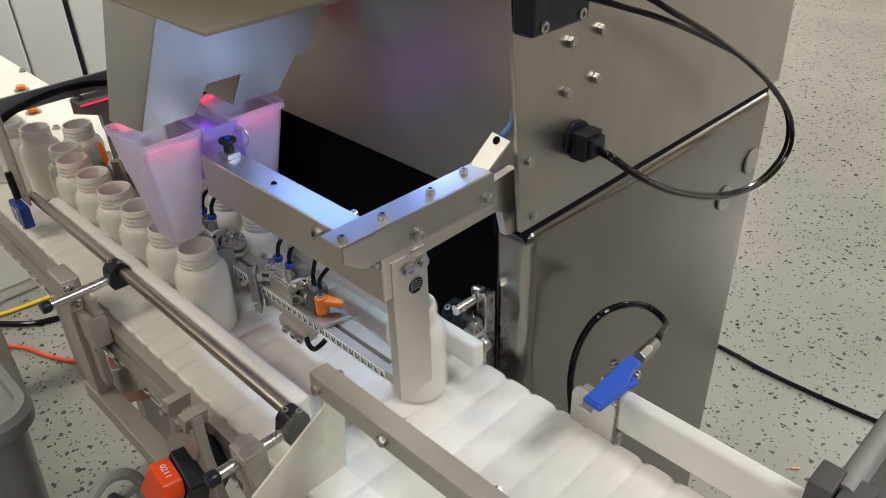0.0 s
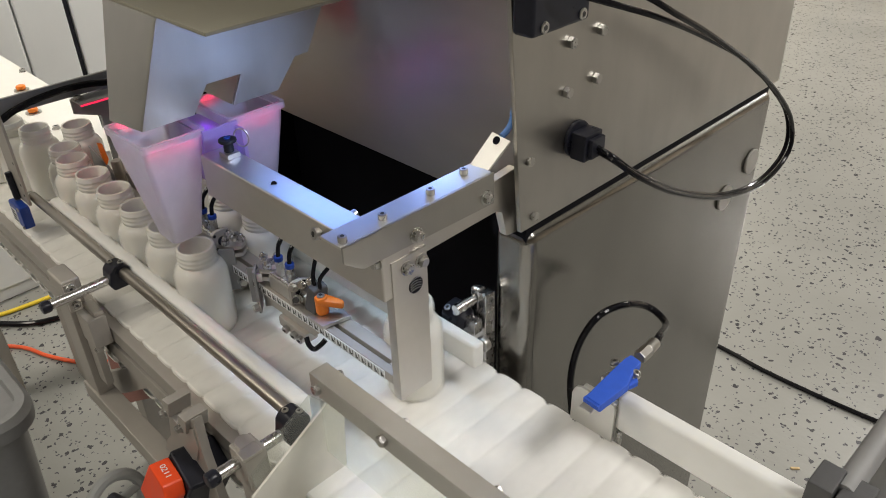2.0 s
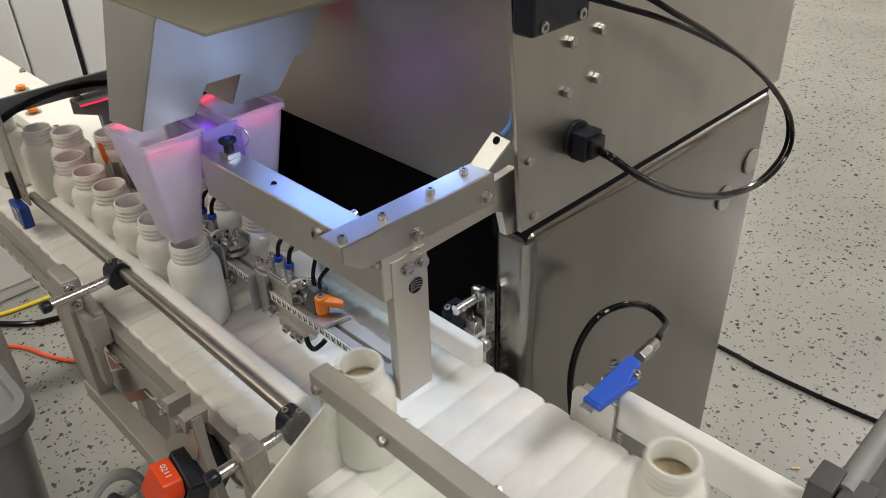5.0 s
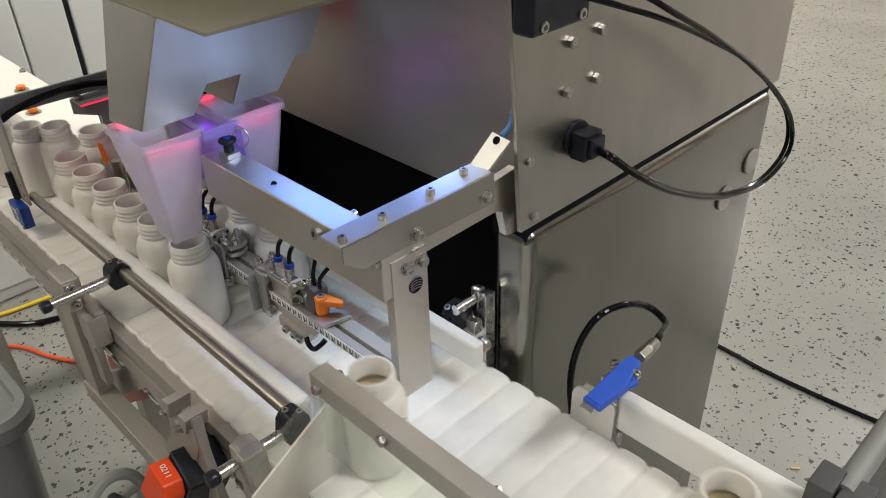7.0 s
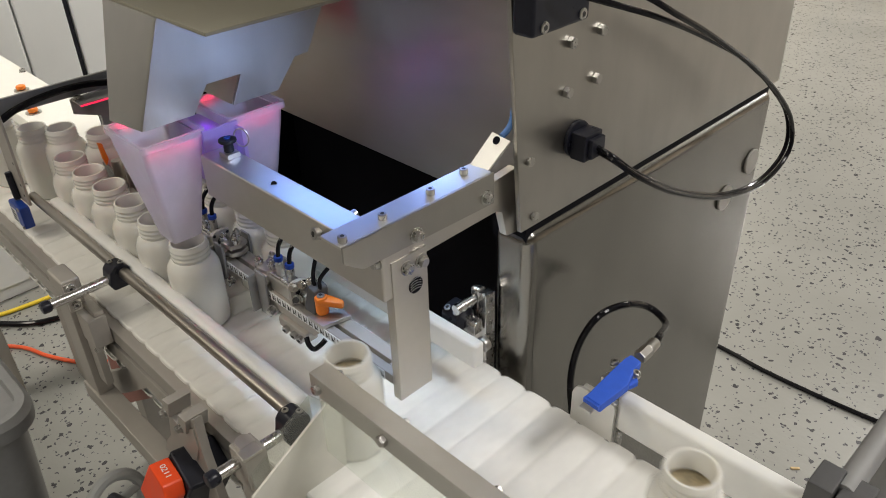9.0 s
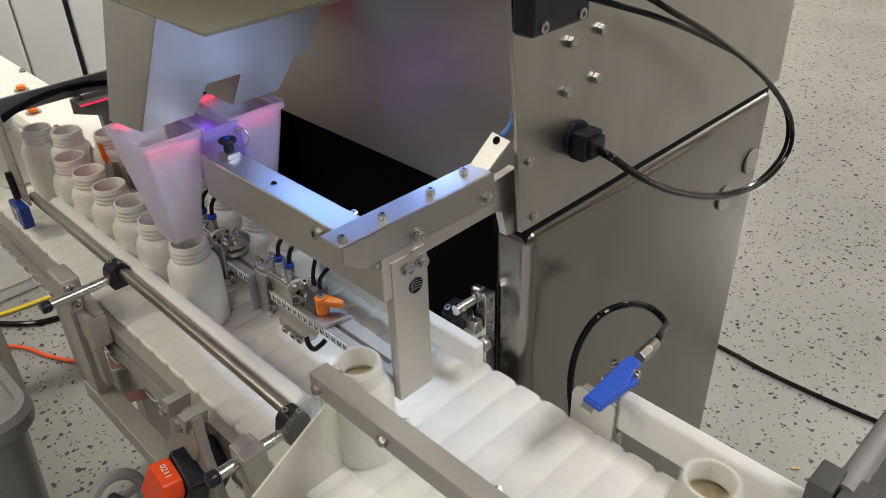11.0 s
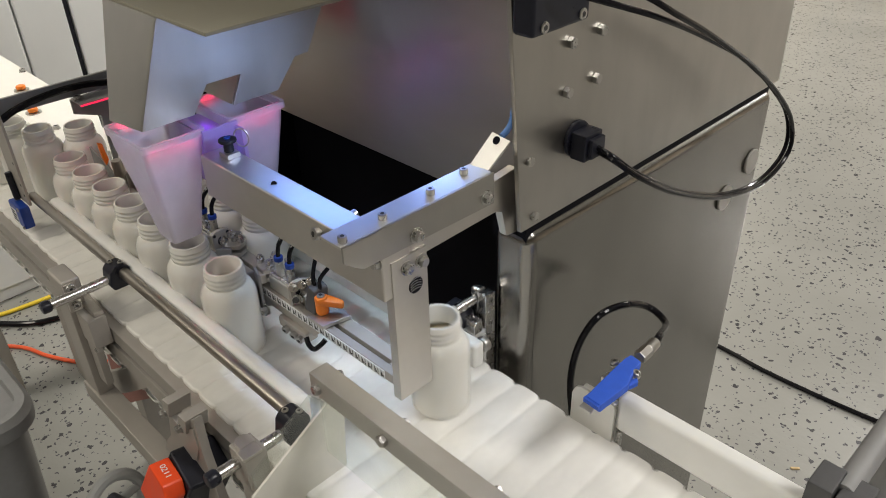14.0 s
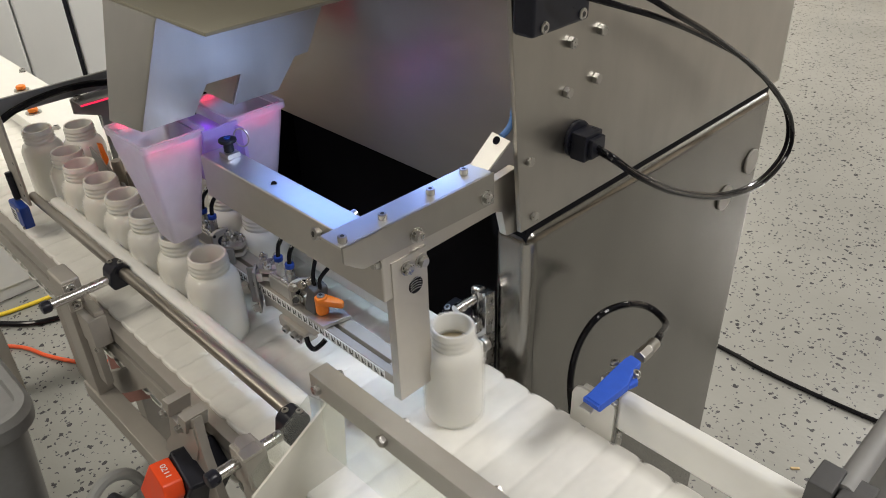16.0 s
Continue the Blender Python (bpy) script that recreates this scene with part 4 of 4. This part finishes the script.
# ---- infeed side ----
def infeed():
    t = thing("infeed_table", "white plastic infeed table with orange knobs", "table")
    part("top", slab([(-2.3, 0.40, 0.905), (-1.30, 0.40, 0.905), (-1.30, 0.45, 0.905), (-1.475, 0.507, 0.905), (-2.3, 0.512, 0.905)], (0, 0, 0.025), 0.001), WHITE, t)
    part("leg", box((-2.0, 0.43, 0.0), (-1.95, 0.48, 0.905), 0.003), ALU, t)
    part("leg", box((-1.55, 0.43, 0.0), (-1.5, 0.48, 0.905), 0.003), ALU, t)
    bolt(t, (-1.468, 0.424, 0.930), (0, 0, 1), 0.006, 0.005, True)
    bolt(t, (-1.848, 0.502, 0.930), (0, 0, 1), 0.006, 0.005, True)
    for x, y in ((-1.581, 0.425), (-1.729, 0.456)):
        w = part("washer", rod((x, y, 0.930), (x, y, 0.932), 0.015, 24), BOLT, t)
        part("knob", rod((x, y, 0.932), (x, y, 0.941), 0.0095, 20, 0.003), ORANGE, w, "orange plastic knob")
    p = thing("side_plate", "white plastic belt side plate before the infeed", "plate")
    part("sheet", box((-2.3, 0.262, 0.9006), (-1.62, 0.285, 0.925), 0.002), WHITE, p)
    a = thing("sensor_arm", "grey flat steel arm over the infeed bottles", "arm")
    part("bar", box((-1.286, 0.05, 1.046), (-1.280, 0.50, 1.073), 0.001), MIDGREY, a)
    part("hanger", box((-1.196, 0.2625, 0.952), (-1.150, 0.2665, 1.13), 0.001), ALU, a)
    # no real openings, thin dark discs give the holes their shade
    for z in (1.02, 0.985, 0.968):
        part("hole", rod((-1.157, 0.2624, z), (-1.157, 0.2620, z), 0.002, 12), INK, a)
    part("cable", hose([(-1.2700, 0.4657, 1.0571), (-1.2700, 0.4293, 1.0635), (-1.2700, 0.3883, 1.0648), (-1.2700, 0.3473, 1.0610), (-1.2700, 0.3152, 1.0540), (-1.2700, 0.2931, 1.0452), (-1.2700, 0.2631, 1.0337), (-1.2700, 0.2234, 1.0110)], 0.0055), RUBBER, a)
    part("cable_end", rod((-1.186, 0.258, 0.998), (-1.182, 0.258, 0.955), 0.005, 16, 0.001), BLACK, a)
    s = thing("photo_sensor", "blue photoelectric sensor with a white label", "sensor")
    part("body", box((-1.196, 0.247, 0.918), (-1.150, 0.262, 0.953), 0.002), NAVY, s)
    part("label", box((-1.190, 0.2464, 0.921), (-1.170, 0.2470, 0.944)), PAPER, s, "white paper label")
    bm = bmesh.new()
    for k in range(4):
        box((-1.188, 0.2460, 0.924 + k * 0.005), (-1.172 - 0.004 * (k % 2), 0.2464, 0.9265 + k * 0.005), bm=bm)
    part("print", bm, INK, s)
    bolt(s, (-1.154, 0.247, 0.951), (0, -1, 0), 0.003, 0.002, True, False)
    bolt(s, (-1.153, 0.247, 0.921), (0, -1, 0), 0.003, 0.002, True, False)
    h = thing("light_bar", "grey steel light bar with a red glowing edge", "light")
    part("plate", slab([(-1.286, 0.405, 1.040), (-1.286, 0.470, 1.045), (-1.286, 0.470, 0.905), (-1.286, 0.447, 0.905), (-1.286, 0.447, 1.000), (-1.286, 0.405, 1.015)], (-0.004, 0, 0), 0.0005), MIDGREY, h)
    part("flange", box((-1.283, 0.405, 1.040), (-1.245, 0.475, 1.043), 0.0005), MIDGREY, h)
    part("led_strip", box((-1.2445, 0.405, 1.0395), (-1.2425, 0.475, 1.0415)), REDLED, h, "glowing red light strip")
    bolt(h, (-1.27, 0.412, 1.043), (0, 0, 1), 0.006, 0.006, True)
    pd = thing("lane_divider", "dark steel lane divider plate with an orange tip", "divider")
    part("sheet", slab([(-1.24, 0.388, 0.905), (-1.05, 0.378, 0.905), (-1.05, 0.378, 0.958), (-1.22, 0.388, 0.99)], (0, 0.004, 0), 0.0008), MIDGREY, pd)
    part("tip", slab([(-1.1500, 0.3810, 1.0150), (-1.1500, 0.3873, 1.0119), (-1.1500, 0.3908, 0.9848), (-1.1500, 0.3854, 0.9751), (-1.1500, 0.3825, 0.9878)], (0.006, 0, 0), 0.001), ORANGE, pd, "orange lever tip")
    part("pin", rod((-1.10, 0.385, 0.95), (-1.10, 0.385, 1.000), 0.008, 18, 0.002), CHROME, pd)
    part("pin", rod((-1.07, 0.392, 0.95), (-1.07, 0.392, 0.990), 0.008, 18, 0.002), CHROME, pd)


infeed()


# ---- below and around ----
def counter():
    c = thing("position_counter", "orange position counter on a black spindle block", "counter")
    m = pose(-0.612, 0.180, 0.850, 0, 0, 90) @ pose(0, 0, 0, 25, 12, 0)
    part("block", box((0.0, -0.025, -0.030), (0.052, 0.025, 0.033), 0.004, 3, m), BLACK, c)
    part("case", slab([m @ Vector(p) for p in ((-0.0005, -0.022, -0.026), (-0.0005, 0.022, -0.026), (-0.0005, 0.022, 0.028), (-0.0005, -0.009, 0.032), (-0.0005, -0.022, 0.022))], m.to_3x3() @ Vector((-0.023, 0, 0)), 0.003), REDORANGE, c)
    text = bpy.data.curves.new("digits", "FONT")
    text.body, text.size, text.extrude = "0211", 0.0088, 0.0002
    glyphs = new("digit", text)
    shape = bpy.data.meshes.new_from_object(glyphs.evaluated_get(bpy.context.evaluated_depsgraph_get()))
    bpy.data.objects.remove(glyphs)
    bm = bmesh.new()
    bm.from_mesh(shape)
    bmesh.ops.transform(bm, matrix=m @ pose(0, 0, 0.0006, -7, 0, 0) @ pose(-0.0150, 0.0115, 0.0305, 0, 0, -90), verts=bm.verts)
    part("digit_wheel", bm, PAPER, c, "row of pale digits", smooth=False)
    part("spindle", rod(m @ Vector((0.03, 0.0, 0.0)), m @ Vector((0.055, 0.0, 0.0)), 0.012, 20, 0.002), BLACK, c)
    w = thing("hand_wheel", "clear grey plastic hand wheel", "handwheel")
    ring = bmesh.new()
    pts = [(math.cos(2 * math.pi * i / 32) * 0.032, math.sin(2 * math.pi * i / 32) * 0.032, 0) for i in range(33)]
    hose(pts, 0.007, 10, 1, bm=ring)
    mw = look((-0.700, 0.141, 0.784), (-1.2, 0.05, 0.66))
    bmesh.ops.transform(ring, matrix=mw, verts=ring.verts)
    part("rim", ring, CLEARGREY, w)
    part("hub", rod(mw @ Vector((0, 0, -0.01)), mw @ Vector((0, 0, 0.07)), 0.008), BLACK, w)
    part("spoke", rod(mw @ Vector((-0.030, 0, 0)), mw @ Vector((0.030, 0, 0)), 0.005), CLEARGREY, w)


counter()


def bin_can():
    b = thing("waste_bin", "grey plastic waste bin with a rolled rim", "bin")

    def ring(bm, x, y, hx, hy, z, r):
        out = []
        for cx, cy, a in ((hx - r, hy - r, 0), (-hx + r, hy - r, 90), (-hx + r, -hy + r, 180), (hx - r, -hy + r, 270)):
            for k in range(7):
                t = radians(a + k * 15)
                out.append(bm.verts.new((x + cx + r * math.cos(t), y + cy + r * math.sin(t), z)))
        return out

    def shell(levels):
        bm = bmesh.new()
        rs = [ring(bm, *q) for q in levels]
        for p, q in zip(rs, rs[1:]):
            n = len(p)
            for i in range(n):
                bm.faces.new((p[i], p[(i + 1) % n], q[(i + 1) % n], q[i]))
        bm.faces.new(rs[0])
        bm.faces.new(rs[-1])
        bmesh.ops.recalc_face_normals(bm, faces=bm.faces)
        return bm
    x, y = -1.35, 0.0
    part("body", shell([(x, y, 0.14, 0.12, 0.0, 0.04), (x, y, 0.18, 0.158, 0.585, 0.05), (x, y, 0.174, 0.152, 0.585, 0.046), (x, y, 0.134, 0.114, 0.012, 0.036)]), GREY, b)
    part("rim", shell([(x, y, 0.186, 0.164, 0.560, 0.054), (x, y, 0.196, 0.174, 0.568, 0.06), (x, y, 0.198, 0.176, 0.594, 0.06), (x, y, 0.190, 0.168, 0.606, 0.056),
                       (x, y, 0.176, 0.154, 0.604, 0.048), (x, y, 0.174, 0.152, 0.585, 0.046)]), GREY, b, "rolled grey rim")


bin_can()


def background():
    c = thing("white_cabinet", "tall white sheet metal cabinet on the floor", "cabinet")
    part("body", box((-3.2, -0.6, 0.0), (-2.54, 2.2, 2.1), 0.004), WALL, c)
    ys = (-0.59, 0.712, 0.860, 0.872, 1.50, 2.19)
    for a, b in ((0, 1), (1, 2), (3, 4), (4, 5)):
        part("door", box((-2.538, ys[a] + 0.003, 0.05), (-2.520, ys[b] - 0.003, 2.07), 0.006, 3), WALL, c)
    part("door_gap", box((-2.5385, 0.8595, 0.05), (-2.530, 0.8725, 2.07)), BLACK, c)
    for name, label, material, r, pts in (
            ("black_cable", "thin black power cable on the floor", RUBBER, 0.006, [(-0.95, 1.79, 0.007), (-0.7062, 1.7979, 0.0070), (-0.5652, 1.7875, 0.0070), (-0.4064, 1.7899, 0.0070), (-0.2637, 1.8004, 0.0070), (-0.1, 1.82, 0.007), (0.3, 2.0, 0.007)]),
            ("yellow_cable", "yellow air hose on the floor", YELLOW, 0.007, [(-2.5468, 0.1916, 0.0080), (-2.4978, 0.2772, 0.0080), (-2.4576, 0.3675, 0.0080), (-2.4433, 0.4519, 0.0080), (-2.4351, 0.5416, 0.0080), (-2.4210, 0.6127, 0.0080)]),
            ("black_hose", "black hose on the floor beside the cabinet", RUBBER, 0.009, [(-2.5826, 0.2023, 0.0100), (-2.4777, 0.2885, 0.0100), (-2.4039, 0.3497, 0.0100), (-2.3262, 0.4264, 0.0100), (-2.2920, 0.5026, 0.0100), (-2.2631, 0.5830, 0.0100)]),
            ("orange_cord", "orange extension cord on the floor", CORD, 0.006, [(-2.4603, 0.1670, 0.0070), (-2.3629, 0.2511, 0.0070), (-2.2921, 0.3102, 0.0070), (-2.2228, 0.3608, 0.0070), (-2.1336, 0.3942, 0.0070), (-2.0359, 0.4474, 0.0070), (-1.9762, 0.5072, 0.0070)])):
        k = thing(name, label, "cable")
        part("cable", hose(pts, r), material, k)
    w = thing("wood_chip", "small pale wood chip on the floor", "chip")
    part("chip", box((-0.011, -0.0035, 0), (0.011, 0.0035, 0.004), 0.001, 1, Matrix.Translation((-0.3452, 1.5085, 0.0000)) @ pose(0, 0, 0, 0, 0, 40)), WOOD, w)


background()


def shadow_rack():
    # out of view, added only for its shadow bands on the far floor
    r = thing("shadow_rack", "unseen steel rack added to cast shadow bands on the floor", "rack")
    for x in (-5.0, -2.4, 0.2):
        for y in (6.9, 7.7):
            part("upright", box((x - 0.04, y - 0.04, 0.0), (x + 0.04, y + 0.04, 2.4), 0.004), MIDGREY, r)
    for z in (0.55, 1.15, 1.45, 1.8, 2.3):
        for y in (6.86, 7.74):
            part("beam", box((-5.0, y - 0.025, z - 0.05), (0.2, y + 0.025, z + 0.05), 0.004), MIDGREY, r)
    return r


shadow_rack()


def ceiling_lights():
    for x, y, watts in LAMPS:
        f = thing("ceiling_light", "square white high bay ceiling light", "light", "ceiling lights")
        part("housing", box((x - 0.48, y - 0.48, 3.74), (x + 0.48, y + 0.48, 3.84), 0.02), WALL, f)
        part("hanger", rod((x, y - 0.2, 3.84), (x, y - 0.2, 4.0), 0.006), MIDGREY, f)
        part("hanger", rod((x, y + 0.2, 3.84), (x, y + 0.2, 4.0), 0.006), MIDGREY, f)


ceiling_lights()

# ---- bottles ----
TOP = 0.117


def bottle_meshes():
    r = 0.0320
    body = [(0.026, 0.0), (0.030, 0.001), (0.0317, 0.004), (r, 0.010), (r, 0.076), (0.0312, 0.083), (0.0285, 0.0895), (0.0248, 0.0935), (0.0226, 0.0950),
            (0.0192, 0.0950), (0.0220, 0.0915), (0.0275, 0.0855), (0.0305, 0.076), (0.0305, 0.008), (0.028, 0.003)]
    neck = [(0.0226, 0.0950), (0.0224, 0.0975), (0.0236, 0.0985), (0.0236, 0.0995), (0.0224, 0.1005), (0.0222, 0.1030), (0.0235, 0.1042), (0.0235, 0.1052), (0.0222, 0.1064), (0.0222, 0.1090),
            (0.0234, 0.1100), (0.0234, 0.1110), (0.0222, 0.1120), (0.0222, 0.1162), (0.0216, TOP), (0.0196, TOP), (0.0190, 0.1160), (0.0190, 0.0950), (0.0226, 0.0950)]
    made = []
    for name, prof, capped in (("bottle", body, True), ("neck", neck, False)):
        bm = lathe(prof, 44)
        if not capped:
            bmesh.ops.delete(bm, geom=[f for f in bm.faces if len(f.verts) > 4], context="FACES")
            bmesh.ops.remove_doubles(bm, verts=bm.verts, dist=0.00001)
            bmesh.ops.recalc_face_normals(bm, faces=bm.faces)
        me = bpy.data.meshes.new(name)
        bm.to_mesh(me)
        bm.free()
        me.materials.append(BOTTLE)
        for p in me.polygons:
            p.use_smooth = True
        me.set_sharp_from_angle(angle=radians(60))
        made.append(me)
    return made


BOTTLE_MESH, NECK_MESH = bottle_meshes()
REST = -0.782
SLOT = [REST, -0.863, -0.929, -0.995, -1.060, -1.127]
FRONT_T = [0.035, 2.04, 3.93, 5.875, 7.99, 9.94, 11.915, 13.80, 15.94]
BACK_T = [-0.965, 1.05, 3.02, 4.86, 6.965, 8.91, 10.86, 12.917, 14.85]
FRONT_T += [15.88 + 1.98 * k for k in range(1, 9)]
BACK_T += [14.85 + 1.98 * k for k in range(1, 9)]
INFEED = [(-1.236, 0.390), (-1.272, 0.338), (-1.332, 0.318), (-1.395, 0.305), (-1.46, 0.30), (-1.525, 0.30), (-1.59, 0.30), (-1.655, 0.30)]


def contents_mesh():
    """Heap of tablets that rises in a bottle while it is filled."""
    bm = lathe([(0.0294, 0.0), (0.0295, 0.002), (0.022, 0.0042), (0.012, 0.0056), (0.003, 0.006)], 32)
    me = bpy.data.meshes.new("filling")
    bm.to_mesh(me)
    bm.free()
    me.materials.append(TABLETS)
    for p in me.polygons:
        p.use_smooth = True
    return me


CONTENTS_MESH = contents_mesh()


def blend(rows, t):
    """Straight-line place between rows (time, x, y)."""
    if t <= rows[0][0]:
        return rows[0][1:]
    for a, b in zip(rows, rows[1:]):
        if t <= b[0]:
            u = (t - a[0]) / (b[0] - a[0])
            return tuple(p + (q - p) * u for p, q in zip(a[1:], b[1:]))
    return rows[-1][1:]


def bottle_path(k, starts, y, front, other):
    """The rows (time, x, y) of bottle k of a lane: file, lane queue, filling stop, and away on the belt."""
    early = lambda m: starts[m] if m >= 0 else starts[0] + 1.98 * m
    rows = []
    enter = k - 6
    t = early(enter)
    # file of incoming bottles, two places on per cycle
    for c in (3, 2, 1):
        tc = early(enter - c)
        base = 2 * c + (1 if front else 0)
        if front:
            steps = ((-1.15, base), (-0.55, base - 1), (0.02, base - 2))
        else:
            steps = ((-0.15, base), (0.45, base - 1), (1.0, base - 2))
        for dt, s in steps:
            rows.append((tc + dt, *INFEED[max(0, min(7, s))]))
        if c == 1 and not front:
            rows[-2:] = [(tc + 0.15, *INFEED[1]), (tc + 0.45, -1.273, 0.369), (tc + 1.0, *INFEED[0])]
    if front:
        tb = other[enter] if enter >= 0 else other[0] + 1.98 * enter
        rows += [(tb - 0.12, *INFEED[1]), (tb + 0.05, -1.262, 0.364), (tb + 0.19, -1.208, 0.368), (t - 0.5, -1.198, 0.360), (t - 0.12, -1.181, 0.342), (t + 0.20, SLOT[5], y)]
    else:
        rows += [(t - 0.12, *INFEED[0]), (t + 0.05, -1.194, 0.398), (t + 0.3, SLOT[5], y)]
    for s in range(4, -1, -1):
        m = k - 1 - s
        tm = early(m)
        rows += [(tm - 0.12 + 0.012 * s, SLOT[s + 1], y), (tm + 0.14 + 0.012 * s, SLOT[s], y)]
    T = early(k)
    rows += [(T - 0.12, REST, y), (T, REST + 0.025, y), (T + 0.08, REST + 0.050, y), (T + 0.56, REST + 0.167, y), (T + 5, REST + 0.167 + 0.302 * 4.44, y)]
    rows.sort(key=lambda r: r[0])
    return rows


def bottles():
    made = []
    for front, starts, y, other in ((True, FRONT_T, 0.330, BACK_T), (False, BACK_T, 0.431, FRONT_T)):
        for k in range(len(starts) - 1):
            rows = bottle_path(k, starts, y, front, other)
            if blend(rows, 0.0)[0] > 0.1:
                continue
            b = tagged(new("bottle", BOTTLE_MESH), "open white plastic bottle with a threaded neck on the belt", "bottle", "bottles on the conveyor")
            n = new("neck", NECK_MESH)
            n.parent = b
            fill = tagged(new("filling", CONTENTS_MESH), "tan product filling inside the bottle")
            fill.parent = b
            level = [(-99.0, 0.0045), (starts[k] - 1.25, 0.0045), (starts[k] - 0.2, 0.0820), (99.0, 0.0820)]
            made.append((fill, [(i * 0.25, pose(0, 0, blend(level, i * 0.25)[0])) for i in range(65)]))
            keys = []
            for i in range(161):
                x, yy = blend(rows, i * 0.1)
                keys.append((i * 0.1, pose(x, yy, BELT_Z + 0.0005)))
            made.append((b, keys))
    return made


bottle_keys = bottles()


# ---- motion ----
def slat_pose(s):
    """Pose of a slat at the distance s along the closed belt: top run, end turn, lower run, end turn."""
    r = 0.0605
    run = (SLATS * PITCH - 2 * math.pi * r) / 2
    x0 = -1.75
    s %= SLATS * PITCH
    if s < run:
        return pose(x0 + s, 0, BELT_Z)
    s -= run
    if s < math.pi * r:
        a = s / r
        return pose(x0 + run + r * math.sin(a), 0, BELT_Z - r + r * math.cos(a), 0, math.degrees(a), 0)
    s -= math.pi * r
    if s < run:
        return pose(x0 + run - s, 0, BELT_Z - 2 * r, 0, 180, 0)
    s -= run
    a = s / r
    return pose(x0 - r * math.sin(a), 0, BELT_Z - r - r * math.cos(a), 0, 180 + math.degrees(a), 0)


def gate_rows(home, starts, lead, swing):
    rows = [(-9.0, 0.0)]
    for t in starts:
        rows += [(t - 0.28 + lead, 0.0), (t - 0.12 + lead, swing), (t + 0.12 + lead, swing), (t + 0.26 + lead, 0.0)]
    rows.append((99.0, 0.0))
    return [(i * 0.1, home @ pose(0, 0, 0, 0, 0, blend(rows, i * 0.1)[0])) for i in range(161)]


def motions():
    walk(GATE_A, gate_rows(Matrix.Translation((-0.772, 0.385, 0.976)), FRONT_T, 0.05, 50))
    walk(GATE_B, gate_rows(Matrix.Translation((-0.694, 0.385, 0.976)), FRONT_T, 0.0, -40))
    for ob, keys in bottle_keys:
        walk(ob, keys)
    for i, s in enumerate(slats):
        walk(s, [(t * 0.2, slat_pose(i * PITCH + 0.0014 + SPEED * t * 0.2)) for t in range(81)])


motions()
